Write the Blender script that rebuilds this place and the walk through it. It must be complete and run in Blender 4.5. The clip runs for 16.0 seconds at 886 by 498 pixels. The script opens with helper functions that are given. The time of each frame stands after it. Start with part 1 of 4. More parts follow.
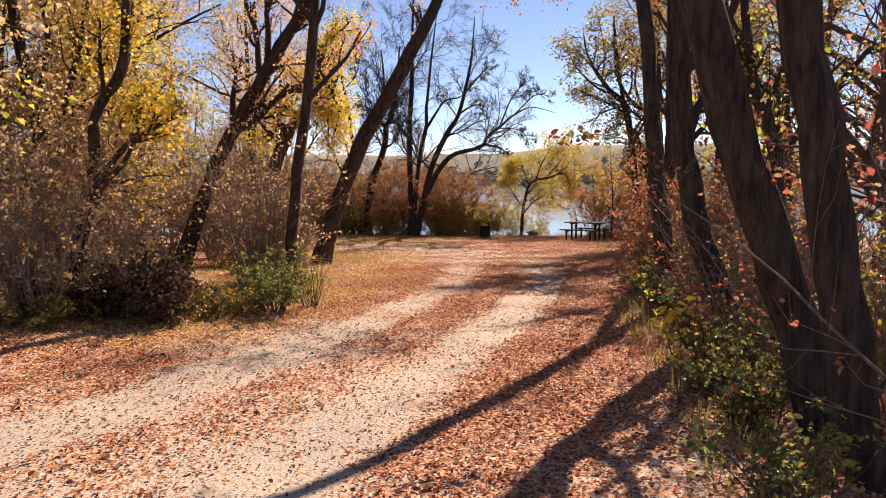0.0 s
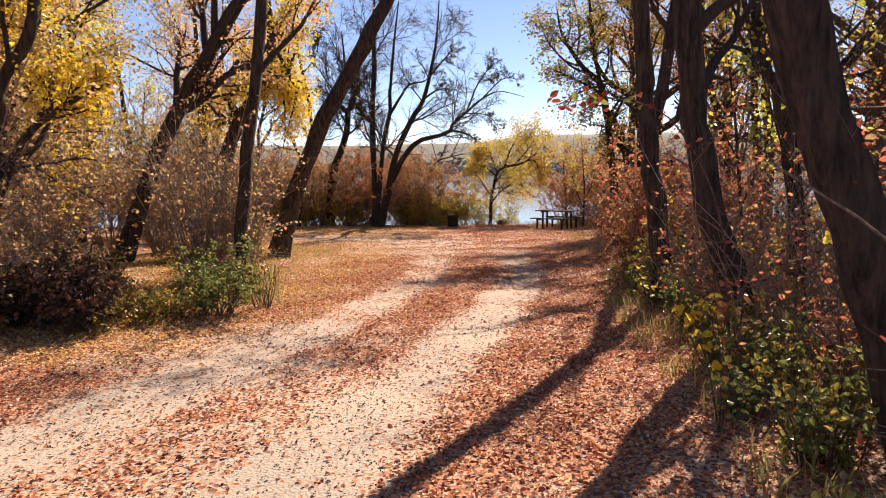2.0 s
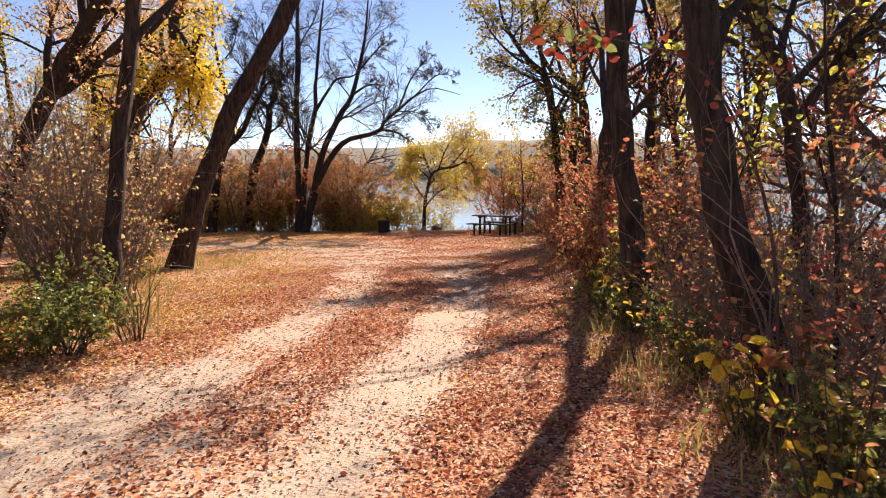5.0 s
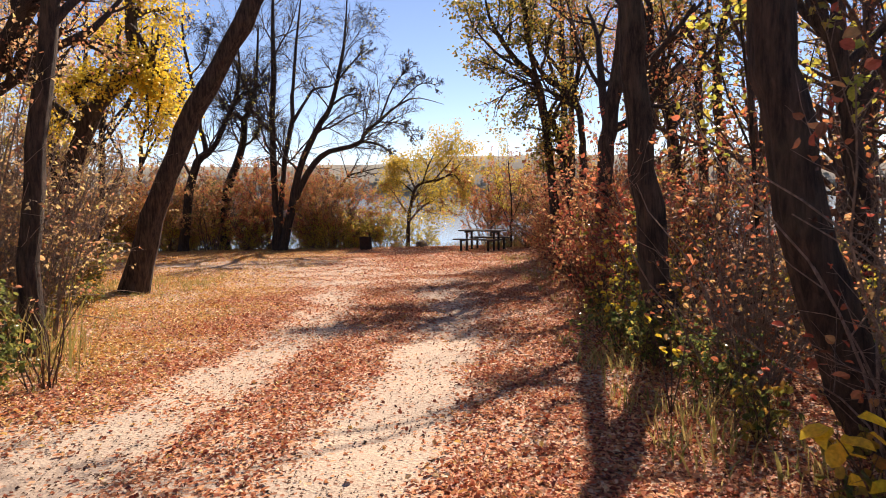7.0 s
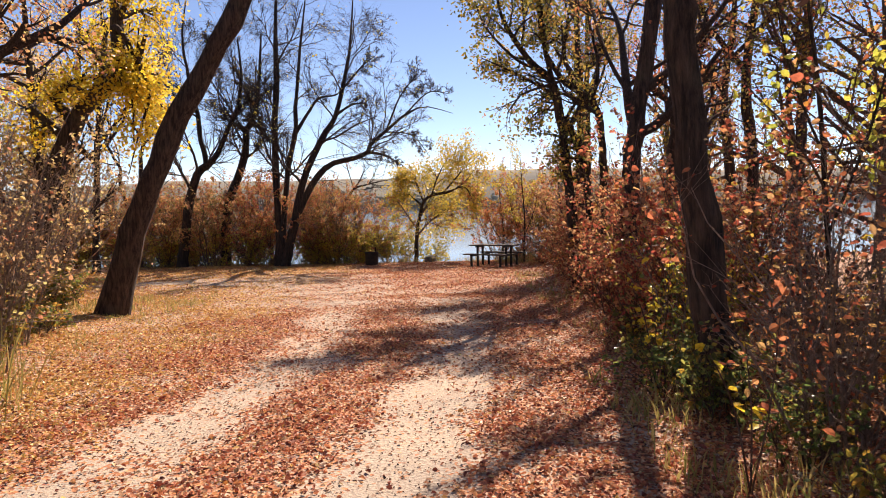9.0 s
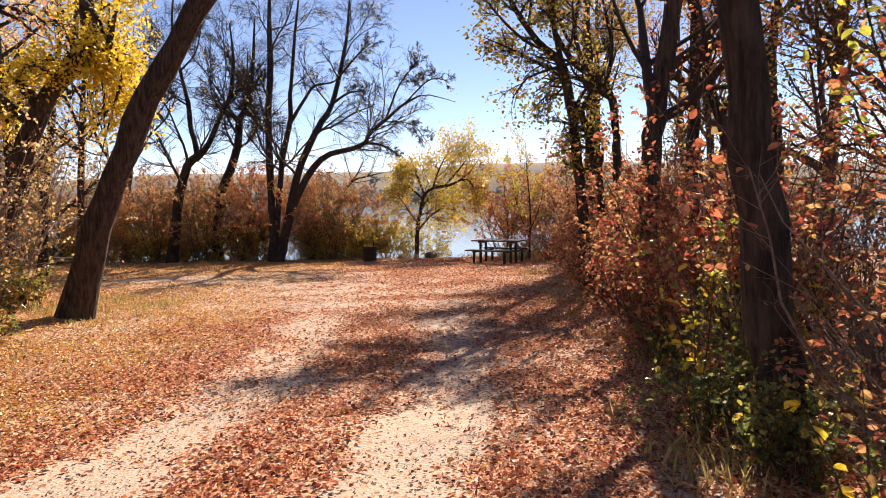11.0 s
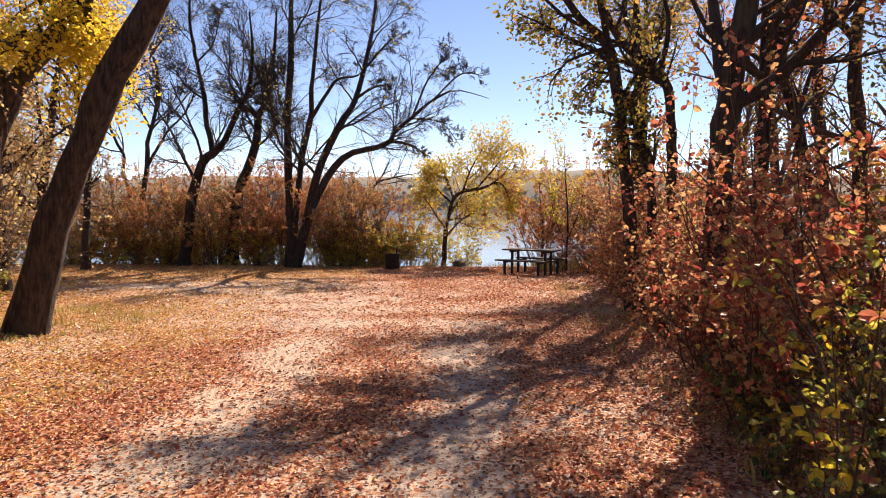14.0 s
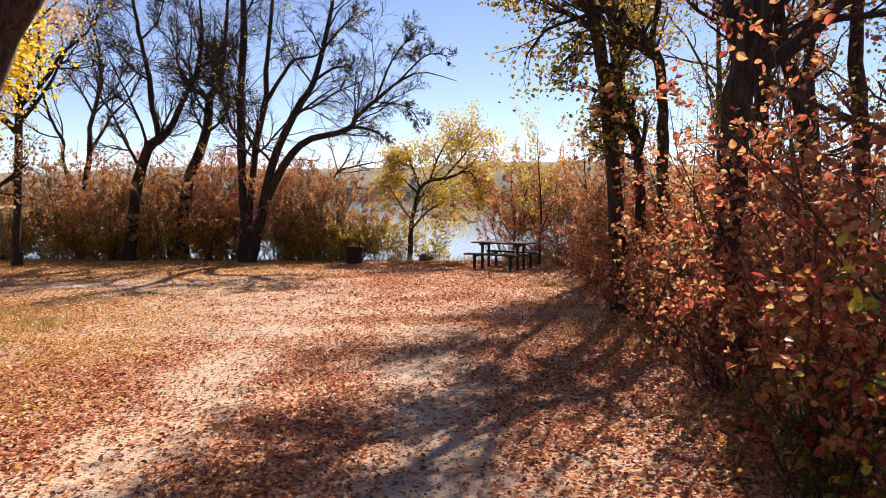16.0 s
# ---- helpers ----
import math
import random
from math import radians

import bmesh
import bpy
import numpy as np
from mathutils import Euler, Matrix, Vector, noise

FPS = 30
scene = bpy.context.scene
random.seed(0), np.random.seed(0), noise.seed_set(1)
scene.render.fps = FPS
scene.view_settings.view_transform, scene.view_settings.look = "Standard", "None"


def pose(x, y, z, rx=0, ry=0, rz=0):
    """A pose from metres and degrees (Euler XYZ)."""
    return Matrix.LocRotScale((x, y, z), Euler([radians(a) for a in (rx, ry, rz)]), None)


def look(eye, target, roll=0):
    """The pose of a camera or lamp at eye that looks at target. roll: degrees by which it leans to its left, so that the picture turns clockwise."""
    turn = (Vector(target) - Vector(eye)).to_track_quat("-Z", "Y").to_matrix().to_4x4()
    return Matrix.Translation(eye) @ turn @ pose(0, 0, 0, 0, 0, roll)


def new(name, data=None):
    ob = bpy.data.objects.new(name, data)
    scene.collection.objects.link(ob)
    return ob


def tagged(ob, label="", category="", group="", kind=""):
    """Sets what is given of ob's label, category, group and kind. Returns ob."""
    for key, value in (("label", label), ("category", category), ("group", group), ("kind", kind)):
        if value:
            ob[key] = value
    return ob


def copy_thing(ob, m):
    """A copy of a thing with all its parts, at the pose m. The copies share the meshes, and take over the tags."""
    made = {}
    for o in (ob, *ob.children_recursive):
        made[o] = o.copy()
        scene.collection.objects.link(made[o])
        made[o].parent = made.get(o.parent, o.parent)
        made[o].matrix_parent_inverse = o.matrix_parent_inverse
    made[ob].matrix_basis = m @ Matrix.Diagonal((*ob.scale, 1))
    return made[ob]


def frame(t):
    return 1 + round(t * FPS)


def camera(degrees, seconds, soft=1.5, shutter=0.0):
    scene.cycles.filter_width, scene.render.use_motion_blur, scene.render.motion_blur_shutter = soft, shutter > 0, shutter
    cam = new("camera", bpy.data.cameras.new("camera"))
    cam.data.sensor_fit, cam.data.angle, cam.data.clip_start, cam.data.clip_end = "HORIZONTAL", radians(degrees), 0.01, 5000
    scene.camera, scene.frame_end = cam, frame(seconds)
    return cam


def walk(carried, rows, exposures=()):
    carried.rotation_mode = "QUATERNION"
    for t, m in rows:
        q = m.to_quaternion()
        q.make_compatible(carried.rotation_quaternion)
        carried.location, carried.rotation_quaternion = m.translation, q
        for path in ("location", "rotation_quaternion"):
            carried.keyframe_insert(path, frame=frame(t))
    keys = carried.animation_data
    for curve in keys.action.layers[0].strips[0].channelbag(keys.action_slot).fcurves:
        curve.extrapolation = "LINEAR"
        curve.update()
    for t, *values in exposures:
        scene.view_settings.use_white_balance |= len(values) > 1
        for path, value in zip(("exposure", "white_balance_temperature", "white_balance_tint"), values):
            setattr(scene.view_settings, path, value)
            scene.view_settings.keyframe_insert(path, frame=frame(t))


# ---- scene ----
cam = camera(63.0, 16.0, soft=0.9, shutter=0.4)
PATH = [
    (0, 0.419, -4.412, 1.903, 84.76, 0.42, 8.71),
    (0.5, 0.316, -4.123, 1.878, 84.45, 0.72, 7.98),
    (1, 0.227, -3.794, 1.848, 84.27, 1.1, 7.33),
    (1.5, 0.165, -3.437, 1.817, 84.13, 1.03, 6.66),
    (2, 0.127, -3.072, 1.786, 83.97, 0.86, 5.83),
    (2.5, 0.084, -2.705, 1.76, 83.73, 0.75, 4.93),
    (3, 0.04, -2.346, 1.745, 83.62, 0.57, 3.93),
    (3.5, 0.01, -2.002, 1.732, 83.73, 0.56, 2.88),
    (4, -0.019, -1.662, 1.72, 83.84, 0.43, 1.94),
    (6.5, -0.015, 0.245, 1.58, 85.27, 0.88, -0.64),
    (7, -0.003, 0.59, 1.56, 85.55, 0.99, -0.7),
    (7.5, 0.005, 0.923, 1.546, 85.82, 1.16, -0.52),
    (8, 0.028, 1.247, 1.534, 86.19, 1.27, -0.17),
    (8.5, 0.055, 1.58, 1.522, 86.54, 1.32, 0.14),
    (9, 0.065, 1.921, 1.514, 86.67, 1.14, 0.17),
    (11.5, 0.219, 3.564, 1.502, 86.11, 0.82, 0.9),
    (12, 0.257, 3.92, 1.489, 86.2, 0.77, 1.92),
    (12.5, 0.319, 4.261, 1.481, 86.32, 0.43, 2.83),
    (13, 0.389, 4.602, 1.469, 86.54, 0.18, 3.48),
    (13.5, 0.424, 4.951, 1.457, 86.64, -0.03, 3.74),
    (14, 0.429, 5.31, 1.45, 86.65, -0.1, 3.53),
    (14.5, 0.416, 5.687, 1.438, 86.54, -0.04, 2.96),
    (15, 0.386, 6.067, 1.423, 86.35, 0.02, 2.14),
    (15.5, 0.381, 6.444, 1.41, 86.16, -0.04, 1.39),
    (16, 0.422, 6.825, 1.402, 85.99, -0.09, 1.02),
]
EXPOSURES = ((0, 0.92), (1, 1.03), (2, 1.02), (4, 1.12), (6.5, 0.97), (8, 0.97), (9, 0.97), (11.5, 1.08), (12.5, 1.06), (14, 1.05), (16, 1.0))
walk(cam, [(t, pose(*p)) for t, *p in PATH], [(t, e, 7250, 22.5 + 0.25 * max(0, t - 9)) for t, e in EXPOSURES])

# ---- light ----
SUN_AZ, SUN_EL = radians(18), radians(38)       # clockwise from +y, above the horizon
SUN_WAY = Vector((math.sin(SUN_AZ) * math.cos(SUN_EL), math.cos(SUN_AZ) * math.cos(SUN_EL), math.sin(SUN_EL)))
world = bpy.data.worlds.new("sky")
scene.world = world
world.use_nodes = True
wn = world.node_tree.nodes
sky = wn.new("ShaderNodeTexSky")
sky.sky_type, sky.sun_disc = "NISHITA", False
sky.sun_elevation, sky.sun_rotation = SUN_EL, SUN_AZ
sky.air_density, sky.dust_density, sky.ozone_density = 0.65, 0.0, 3.0
wn["Background"].inputs["Strength"].default_value = 0.081
world.node_tree.links.new(sky.outputs["Color"], wn["Background"].inputs["Color"])
sun = new("sun", bpy.data.lights.new("sun", "SUN"))
sun.data.energy, sun.data.angle, sun.data.color = 4.8, radians(0.55), (1.0, 0.89, 0.72)
sun.matrix_world = look(SUN_WAY * 100, (0, 0, 0))


# ---- materials ----
class Mat:
    """A node material under construction."""

    def __init__(self, name):
        self.m = bpy.data.materials.new(name)
        self.m.use_nodes = True
        self.t = self.m.node_tree
        self.b = self.t.nodes["Principled BSDF"]
        self.out = self.t.nodes["Material Output"]

    def n(self, kind, **props):
        node = self.t.nodes.new("ShaderNode" + kind)
        for key, value in props.items():
            if key in node.inputs:
                node.inputs[key].default_value = value
        return node

    def l(self, a, b):
        self.t.links.new(a, b)

    def coords(self, scale=(1, 1, 1), space="Object"):
        c, mp = self.n("TexCoord"), self.n("Mapping")
        mp.inputs["Scale"].default_value = scale
        self.l(c.outputs[space], mp.inputs["Vector"])
        return mp.outputs["Vector"]

    def noise(self, vec, scale, detail=4.0, rough=0.55):
        nz = self.n("TexNoise", Scale=scale, Detail=detail, Roughness=rough)
        self.l(vec, nz.inputs["Vector"])
        return nz.outputs["Fac"]

    def ramp(self, fac, stops):
        r = self.n("ValToRGB")
        els = r.color_ramp.elements
        while len(els) < len(stops):
            els.new(0.5)
        for e, (p, c) in zip(els, stops):
            e.position, e.color = p, (*c, 1)
        self.l(fac, r.inputs["Fac"])
        return r.outputs["Color"]

    def mix(self, fac, a, b, mode="MIX"):
        x = self.n("Mix")
        x.data_type, x.blend_type = "RGBA", mode
        for value, socket in ((fac, x.inputs[0]), (a, x.inputs[6]), (b, x.inputs[7])):
            if isinstance(value, (int, float)):
                socket.default_value = value
            elif isinstance(value, tuple):
                socket.default_value = (*value, 1)
            else:
                self.l(value, socket)
        return x.outputs[2]

    def bump(self, fac, strength, distance):
        bp = self.n("Bump", Strength=strength, Distance=distance)
        self.l(fac, bp.inputs["Height"])
        self.l(bp.outputs["Normal"], self.b.inputs["Normal"])


def leaf_material(name, stops, through_light=0.5, gloss=0.34):
    """Thin leaf: colours vary from leaf to leaf, light shines through."""
    k = Mat(name)
    geo, info = k.n("NewGeometry"), k.n("ObjectInfo")
    colour = k.ramp(geo.outputs["Random Per Island"], stops)
    hsv = k.n("HueSaturation")
    k.l(colour, hsv.inputs["Color"])
    spread = k.n("MapRange")
    spread.inputs["To Min"].default_value, spread.inputs["To Max"].default_value = 0.485, 0.512
    k.l(info.outputs["Random"], spread.inputs["Value"])
    k.l(spread.outputs["Result"], hsv.inputs["Hue"])
    vec = k.coords()
    spots = k.mix(0.35, hsv.outputs["Color"], k.ramp(k.noise(vec, 55, 3), [(0.35, (0.25, 0.2, 0.16)), (0.6, (1, 1, 1))]), "MULTIPLY")
    k.l(spots, k.b.inputs["Base Color"])
    k.b.inputs["Roughness"].default_value = gloss
    tr, ms = k.n("BsdfTranslucent"), k.n("MixShader", Fac=through_light)
    k.l(spots, tr.inputs["Color"])
    k.l(k.b.outputs[0], ms.inputs[1])
    k.l(tr.outputs[0], ms.inputs[2])
    k.l(ms.outputs[0], k.out.inputs["Surface"])
    return k.m


def bark_material(name, dark, light, scale=1.0):
    k = Mat(name)
    vec = k.coords((1, 1, 0.16))
    ridges = k.noise(vec, 19 * scale, 8, 0.72)
    broad = k.noise(k.coords(), 2.2, 3)
    colour = k.ramp(ridges, [(0.4, dark), (0.5, tuple((a + b) * 0.42 for a, b in zip(dark, light))), (0.64, light)])
    moss = k.mix(k.ramp(broad, [(0.52, (0, 0, 0)), (0.75, (0.35, 0.35, 0.35))]), colour, (0.13, 0.115, 0.08))
    k.l(moss, k.b.inputs["Base Color"])
    k.b.inputs["Roughness"].default_value = 0.9
    k.bump(ridges, 1.0, 0.06)
    return k.m


BARK = bark_material("bark", (0.012, 0.008, 0.006), (0.105, 0.07, 0.053))
BARK_FAR = bark_material("bark_grey", (0.016, 0.012, 0.011), (0.07, 0.052, 0.044))
# haze and backlight flare put into the bark colour of trees standing back
BARK_HAZED = bark_material("hazed_bark", (0.05, 0.04, 0.036), (0.2, 0.155, 0.135))
TWIG = bark_material("twig_bark", (0.085, 0.05, 0.038), (0.27, 0.17, 0.13), 3)
TWIG_PALE = bark_material("dry_stem_bark", (0.2, 0.145, 0.12), (0.52, 0.41, 0.34), 3)
TWIG_DARK = bark_material("dark_twig_bark", (0.03, 0.022, 0.02), (0.11, 0.08, 0.07), 3)
LEAF_RED = leaf_material("leaf_red", [(0.0, (0.33, 0.08, 0.055)), (0.35, (0.55, 0.165, 0.09)), (0.6, (0.66, 0.28, 0.135)), (0.82, (0.7, 0.43, 0.18)), (1.0, (0.48, 0.34, 0.16))], 0.58, 0.6)
LEAF_ORANGE = leaf_material("leaf_orange", [(0.0, (0.42, 0.17, 0.1)), (0.4, (0.62, 0.32, 0.17)), (0.75, (0.74, 0.49, 0.23)), (1.0, (0.52, 0.41, 0.19))], 0.64, 0.42)
LEAF_YELLOW = leaf_material("leaf_yellow", [(0.0, (0.72, 0.46, 0.05)), (0.5, (0.9, 0.68, 0.06)), (0.8, (0.84, 0.7, 0.1)), (1.0, (0.52, 0.52, 0.1))], 0.6)
LEAF_OLIVE = leaf_material("leaf_olive", [(0.0, (0.13, 0.15, 0.045)), (0.4, (0.27, 0.25, 0.06)), (0.7, (0.56, 0.4, 0.08)), (1.0, (0.58, 0.28, 0.07))], 0.62)
LEAF_GOLD = leaf_material("leaf_gold_green", [(0.0, (0.34, 0.36, 0.08)), (0.4, (0.62, 0.55, 0.09)), (0.75, (0.84, 0.66, 0.1)), (1.0, (0.64, 0.46, 0.09))], 0.6)
LEAF_CRIMSON = leaf_material("leaf_crimson", [(0.0, (0.12, 0.022, 0.018)), (0.6, (0.27, 0.055, 0.03)), (1.0, (0.42, 0.15, 0.06))], 0.5)
LEAF_BROWN = leaf_material("leaf_brown", [(0.0, (0.04, 0.024, 0.018)), (0.6, (0.11, 0.055, 0.036)), (0.9, (0.22, 0.11, 0.06)), (1.0, (0.36, 0.18, 0.1))], 0.25, 0.75)
LEAF_TAN = leaf_material("leaf_tan", [(0.0, (0.5, 0.31, 0.17)), (0.35, (0.68, 0.46, 0.25)), (0.7, (0.78, 0.6, 0.28)), (1.0, (0.6, 0.54, 0.2))], 0.64, 0.5)
LEAF_LIME = leaf_material("leaf_lime", [(0.0, (0.34, 0.42, 0.08)), (0.5, (0.56, 0.6, 0.1)), (1.0, (0.8, 0.68, 0.12))], 0.62)
LEAF_GREEN = leaf_material("leaf_green", [(0.0, (0.08, 0.12, 0.04)), (0.5, (0.16, 0.23, 0.07)), (0.85, (0.34, 0.38, 0.1)), (1.0, (0.6, 0.52, 0.12))], 0.52)
LITTER = leaf_material("fallen_leaf", [(0.0, (0.13, 0.042, 0.03)), (0.2, (0.38, 0.115, 0.065)), (0.42, (0.62, 0.225, 0.11)), (0.62, (0.73, 0.325, 0.16)), (0.8, (0.8, 0.45, 0.21)), (0.93, (0.84, 0.62, 0.43)), (1.0, (0.4, 0.28, 0.13))], 0.25, 0.6)
LITTER_GOLD = leaf_material("golden_fallen_leaf", [(0.0, (0.34, 0.16, 0.06)), (0.3, (0.7, 0.36, 0.12)), (0.6, (0.84, 0.54, 0.16)), (0.85, (0.86, 0.66, 0.26)), (1.0, (0.85, 0.72, 0.5))], 0.25, 0.6)
LITTER_BIG = leaf_material("large_fallen_leaf", [(0.0, (0.4, 0.13, 0.06)), (0.5, (0.6, 0.26, 0.1)), (1.0, (0.74, 0.5, 0.2))], 0.25, 0.5)
GRASS = leaf_material("dry_grass", [(0.0, (0.2, 0.23, 0.06)), (0.5, (0.44, 0.36, 0.12)), (1.0, (0.62, 0.47, 0.2))], 0.4)


def ground_material():
    """Tan gravel ruts between drifts of fallen leaves; the attribute litter says how much lies where."""
    k = Mat("leafy_gravel")
    vec = k.coords()
    att = k.n("Attribute")
    att.attribute_name = "litter"
    fine, mid, broad = k.noise(vec, 45, 5, 0.7), k.noise(vec, 9, 4), k.noise(vec, 0.6, 3)
    dirt = k.mix(k.ramp(broad, [(0.35, (0, 0, 0)), (0.7, (1, 1, 1))]), k.ramp(fine, [(0.25, (0.28, 0.215, 0.165)), (0.6, (0.55, 0.445, 0.35)), (0.8, (0.68, 0.57, 0.47))]),
                 k.ramp(fine, [(0.25, (0.24, 0.2, 0.165)), (0.7, (0.48, 0.405, 0.335))]))
    vor = k.n("TexVoronoi", Scale=36.0)
    k.l(vec, vor.inputs["Vector"])
    sep = k.n("SeparateColor")
    k.l(vor.outputs["Color"], sep.inputs["Color"])
    # leaf tones darkened to paint the shade in gaps between the loose leaves
    leaves = k.ramp(sep.outputs[0], [(0.0, (0.11, 0.045, 0.025)), (0.35, (0.29, 0.11, 0.05)), (0.7, (0.48, 0.2, 0.09)), (1.0, (0.6, 0.36, 0.2))])
    add = k.n("Math")
    add.operation = "ADD"
    k.l(att.outputs["Fac"], add.inputs[0])
    sub = k.n("MapRange")
    sub.inputs["To Min"].default_value, sub.inputs["To Max"].default_value = -0.5, 0.5
    k.l(sep.outputs[1], sub.inputs["Value"])
    k.l(sub.outputs["Result"], add.inputs[1])
    cover = k.ramp(add.outputs[0], [(0.46, (0, 0, 0)), (0.54, (1, 1, 1))])
    k.l(k.mix(cover, dirt, leaves), k.b.inputs["Base Color"])
    k.b.inputs["Roughness"].default_value = 0.92
    k.bump(k.mix(0.5, fine, vor.outputs["Distance"]), 0.7, 0.02)
    return k.m


def hill_material():
    k = Mat("hazed_hillside")
    vec = k.coords((1, 0.5, 2.5))
    a, b = k.noise(vec, 0.012, 5), k.noise(vec, 0.09, 5, 0.7)
    # colours lightened and greyed to hold the distance haze
    c = k.mix(k.ramp(a, [(0.38, (0, 0, 0)), (0.62, (1, 1, 1))]), (0.34, 0.31, 0.24), (0.27, 0.27, 0.21))
    c = k.mix(k.ramp(b, [(0.42, (0, 0, 0)), (0.66, (0.8, 0.8, 0.8))]), c, (0.23, 0.225, 0.2))
    k.l(c, k.b.inputs["Base Color"])
    k.b.inputs["Roughness"].default_value = 1.0
    return k.m


def water_material():
    k = Mat("lake_water")
    vec = k.coords((1, 2.2, 1))
    k.b.inputs["Base Color"].default_value = (0.2, 0.26, 0.3, 1)
    k.b.inputs["Roughness"].default_value = 0.1
    k.b.inputs["IOR"].default_value = 1.33
    k.bump(k.noise(vec, 1.3, 3), 0.07, 0.05)
    return k.m


def plain_material(name, c1, c2, rough, metal=0.0, scale=14, stretch=(1, 1, 1), bump=0.3):
    k = Mat(name)
    f = k.noise(k.coords(stretch), scale, 5, 0.6)
    k.l(k.ramp(f, [(0.3, c1), (0.7, c2)]), k.b.inputs["Base Color"])
    k.b.inputs["Roughness"].default_value, k.b.inputs["Metallic"].default_value = rough, metal
    k.bump(f, bump, 0.004)
    return k.m


GROUND, HILL, WATER = ground_material(), hill_material(), water_material()
TABLE_WOOD = plain_material("weathered_table_wood", (0.03, 0.022, 0.018), (0.085, 0.064, 0.05), 0.8, 0, 18, (0.15, 1, 1))
TABLE_STEEL = plain_material("dark_painted_steel", (0.02, 0.02, 0.02), (0.045, 0.04, 0.038), 0.5, 0.6)
RUST = plain_material("rusted_steel", (0.014, 0.011, 0.01), (0.055, 0.034, 0.026), 0.8, 0.3)
ROCK = plain_material("grey_stone", (0.06, 0.052, 0.046), (0.17, 0.15, 0.13), 0.9, 0, 8)
POST_WOOD = plain_material("grey_post_wood", (0.16, 0.14, 0.12), (0.34, 0.3, 0.26), 0.85, 0, 14, (1, 1, 0.1))


# ---- mesh tools ----
class Geo:
    """Gathers quads and makes one mesh of them."""

    def __init__(self):
        self.v, self.f, self.count = [], [], 0

    def add(self, verts, quads):
        self.v.append(np.asarray(verts, np.float32).reshape(-1, 3))
        self.f.append(np.asarray(quads, np.int64).reshape(-1, 4) + self.count)
        self.count += len(self.v[-1])

    def mesh(self, name, material, smooth=True):
        v = np.concatenate(self.v) if self.v else np.zeros((0, 3), np.float32)
        f = np.concatenate(self.f) if self.f else np.zeros((0, 4), np.int64)
        me = bpy.data.meshes.new(name)
        me.vertices.add(len(v))
        me.vertices.foreach_set("co", v.ravel())
        me.loops.add(f.size)
        me.loops.foreach_set("vertex_index", f.ravel().astype(np.int32))
        me.polygons.add(len(f))
        me.polygons.foreach_set("loop_start", np.arange(0, f.size, 4, dtype=np.int32))
        me.update(calc_edges=True)
        me.polygons.foreach_set("use_smooth", np.full(len(f), smooth))
        me.materials.append(material)
        me.validate()
        return me


def part(name, geo, material, parent, label="", kind="", smooth=True):
    """Links what geo holds as one mesh object under parent. Returns it."""
    ob = new(name, geo.mesh(name, material, smooth) if isinstance(geo, Geo) else geo)
    ob.parent = parent
    return tagged(ob, label, kind=kind)


def thing(name, label, category, place=(0, 0, 0), group="", kind=""):
    ob = new(name)
    ob.location = place
    ob.empty_display_size = 0.2
    return tagged(ob, label, category, group, kind)


def tubes(geo, paths, radii, sides):
    """Round tubes along paths (M, K, 3) with radii (M, K)."""
    paths, radii = np.asarray(paths, float), np.asarray(radii, float)
    m, k, _ = paths.shape
    tan = np.gradient(paths, axis=1)
    tan /= np.linalg.norm(tan, axis=2, keepdims=True) + 1e-9
    ref = np.where(np.abs(tan[:, :1, 2:]) > 0.8, np.array([1.0, 0.1, 0]), np.array([0.05, 0, 1.0]))
    u = np.cross(tan, np.broadcast_to(ref, tan.shape))
    u /= np.linalg.norm(u, axis=2, keepdims=True) + 1e-9
    w = np.cross(tan, u)
    a = np.arange(sides) * 2 * np.pi / sides
    ring = u[:, :, None] * np.cos(a)[None, None, :, None] + w[:, :, None] * np.sin(a)[None, None, :, None]
    verts = paths[:, :, None] + ring * radii[:, :, None, None]
    idx = np.arange(m * k * sides).reshape(m, k, sides)
    nxt = np.roll(idx, -1, axis=2)
    quads = np.stack([idx[:, :-1], nxt[:, :-1], nxt[:, 1:], idx[:, 1:]], -1)
    geo.add(verts, quads)


def spline(points, k):
    """k places along a smooth line through points; extra columns (radius) go along."""
    p = np.array(points, float)
    p = np.vstack([2 * p[0] - p[1], p, 2 * p[-1] - p[-2]])
    n = len(p) - 3
    s = np.linspace(0, n - 1e-6, k)
    i = s.astype(int)
    t = (s - i)[:, None]
    a, b, c, d = p[i], p[i + 1], p[i + 2], p[i + 3]
    return 0.5 * (2 * b + (c - a) * t + (2 * a - 5 * b + 4 * c - d) * t**2 + (3 * b - a - 3 * c + d) * t**3)


def sample(paths, radii, which, t):
    k = paths.shape[1]
    s = np.clip(t, 0, 1) * (k - 1.001)
    i = s.astype(int)
    f = (s - i)[:, None]
    here = paths[which, i] * (1 - f) + paths[which, i + 1] * f
    tan = paths[which, i + 1] - paths[which, i]
    tan = tan / (np.linalg.norm(tan, axis=1, keepdims=True) + 1e-9)
    rad = radii[which, i] * (1 - f[:, 0]) + radii[which, i + 1] * f[:, 0]
    return here, tan, rad


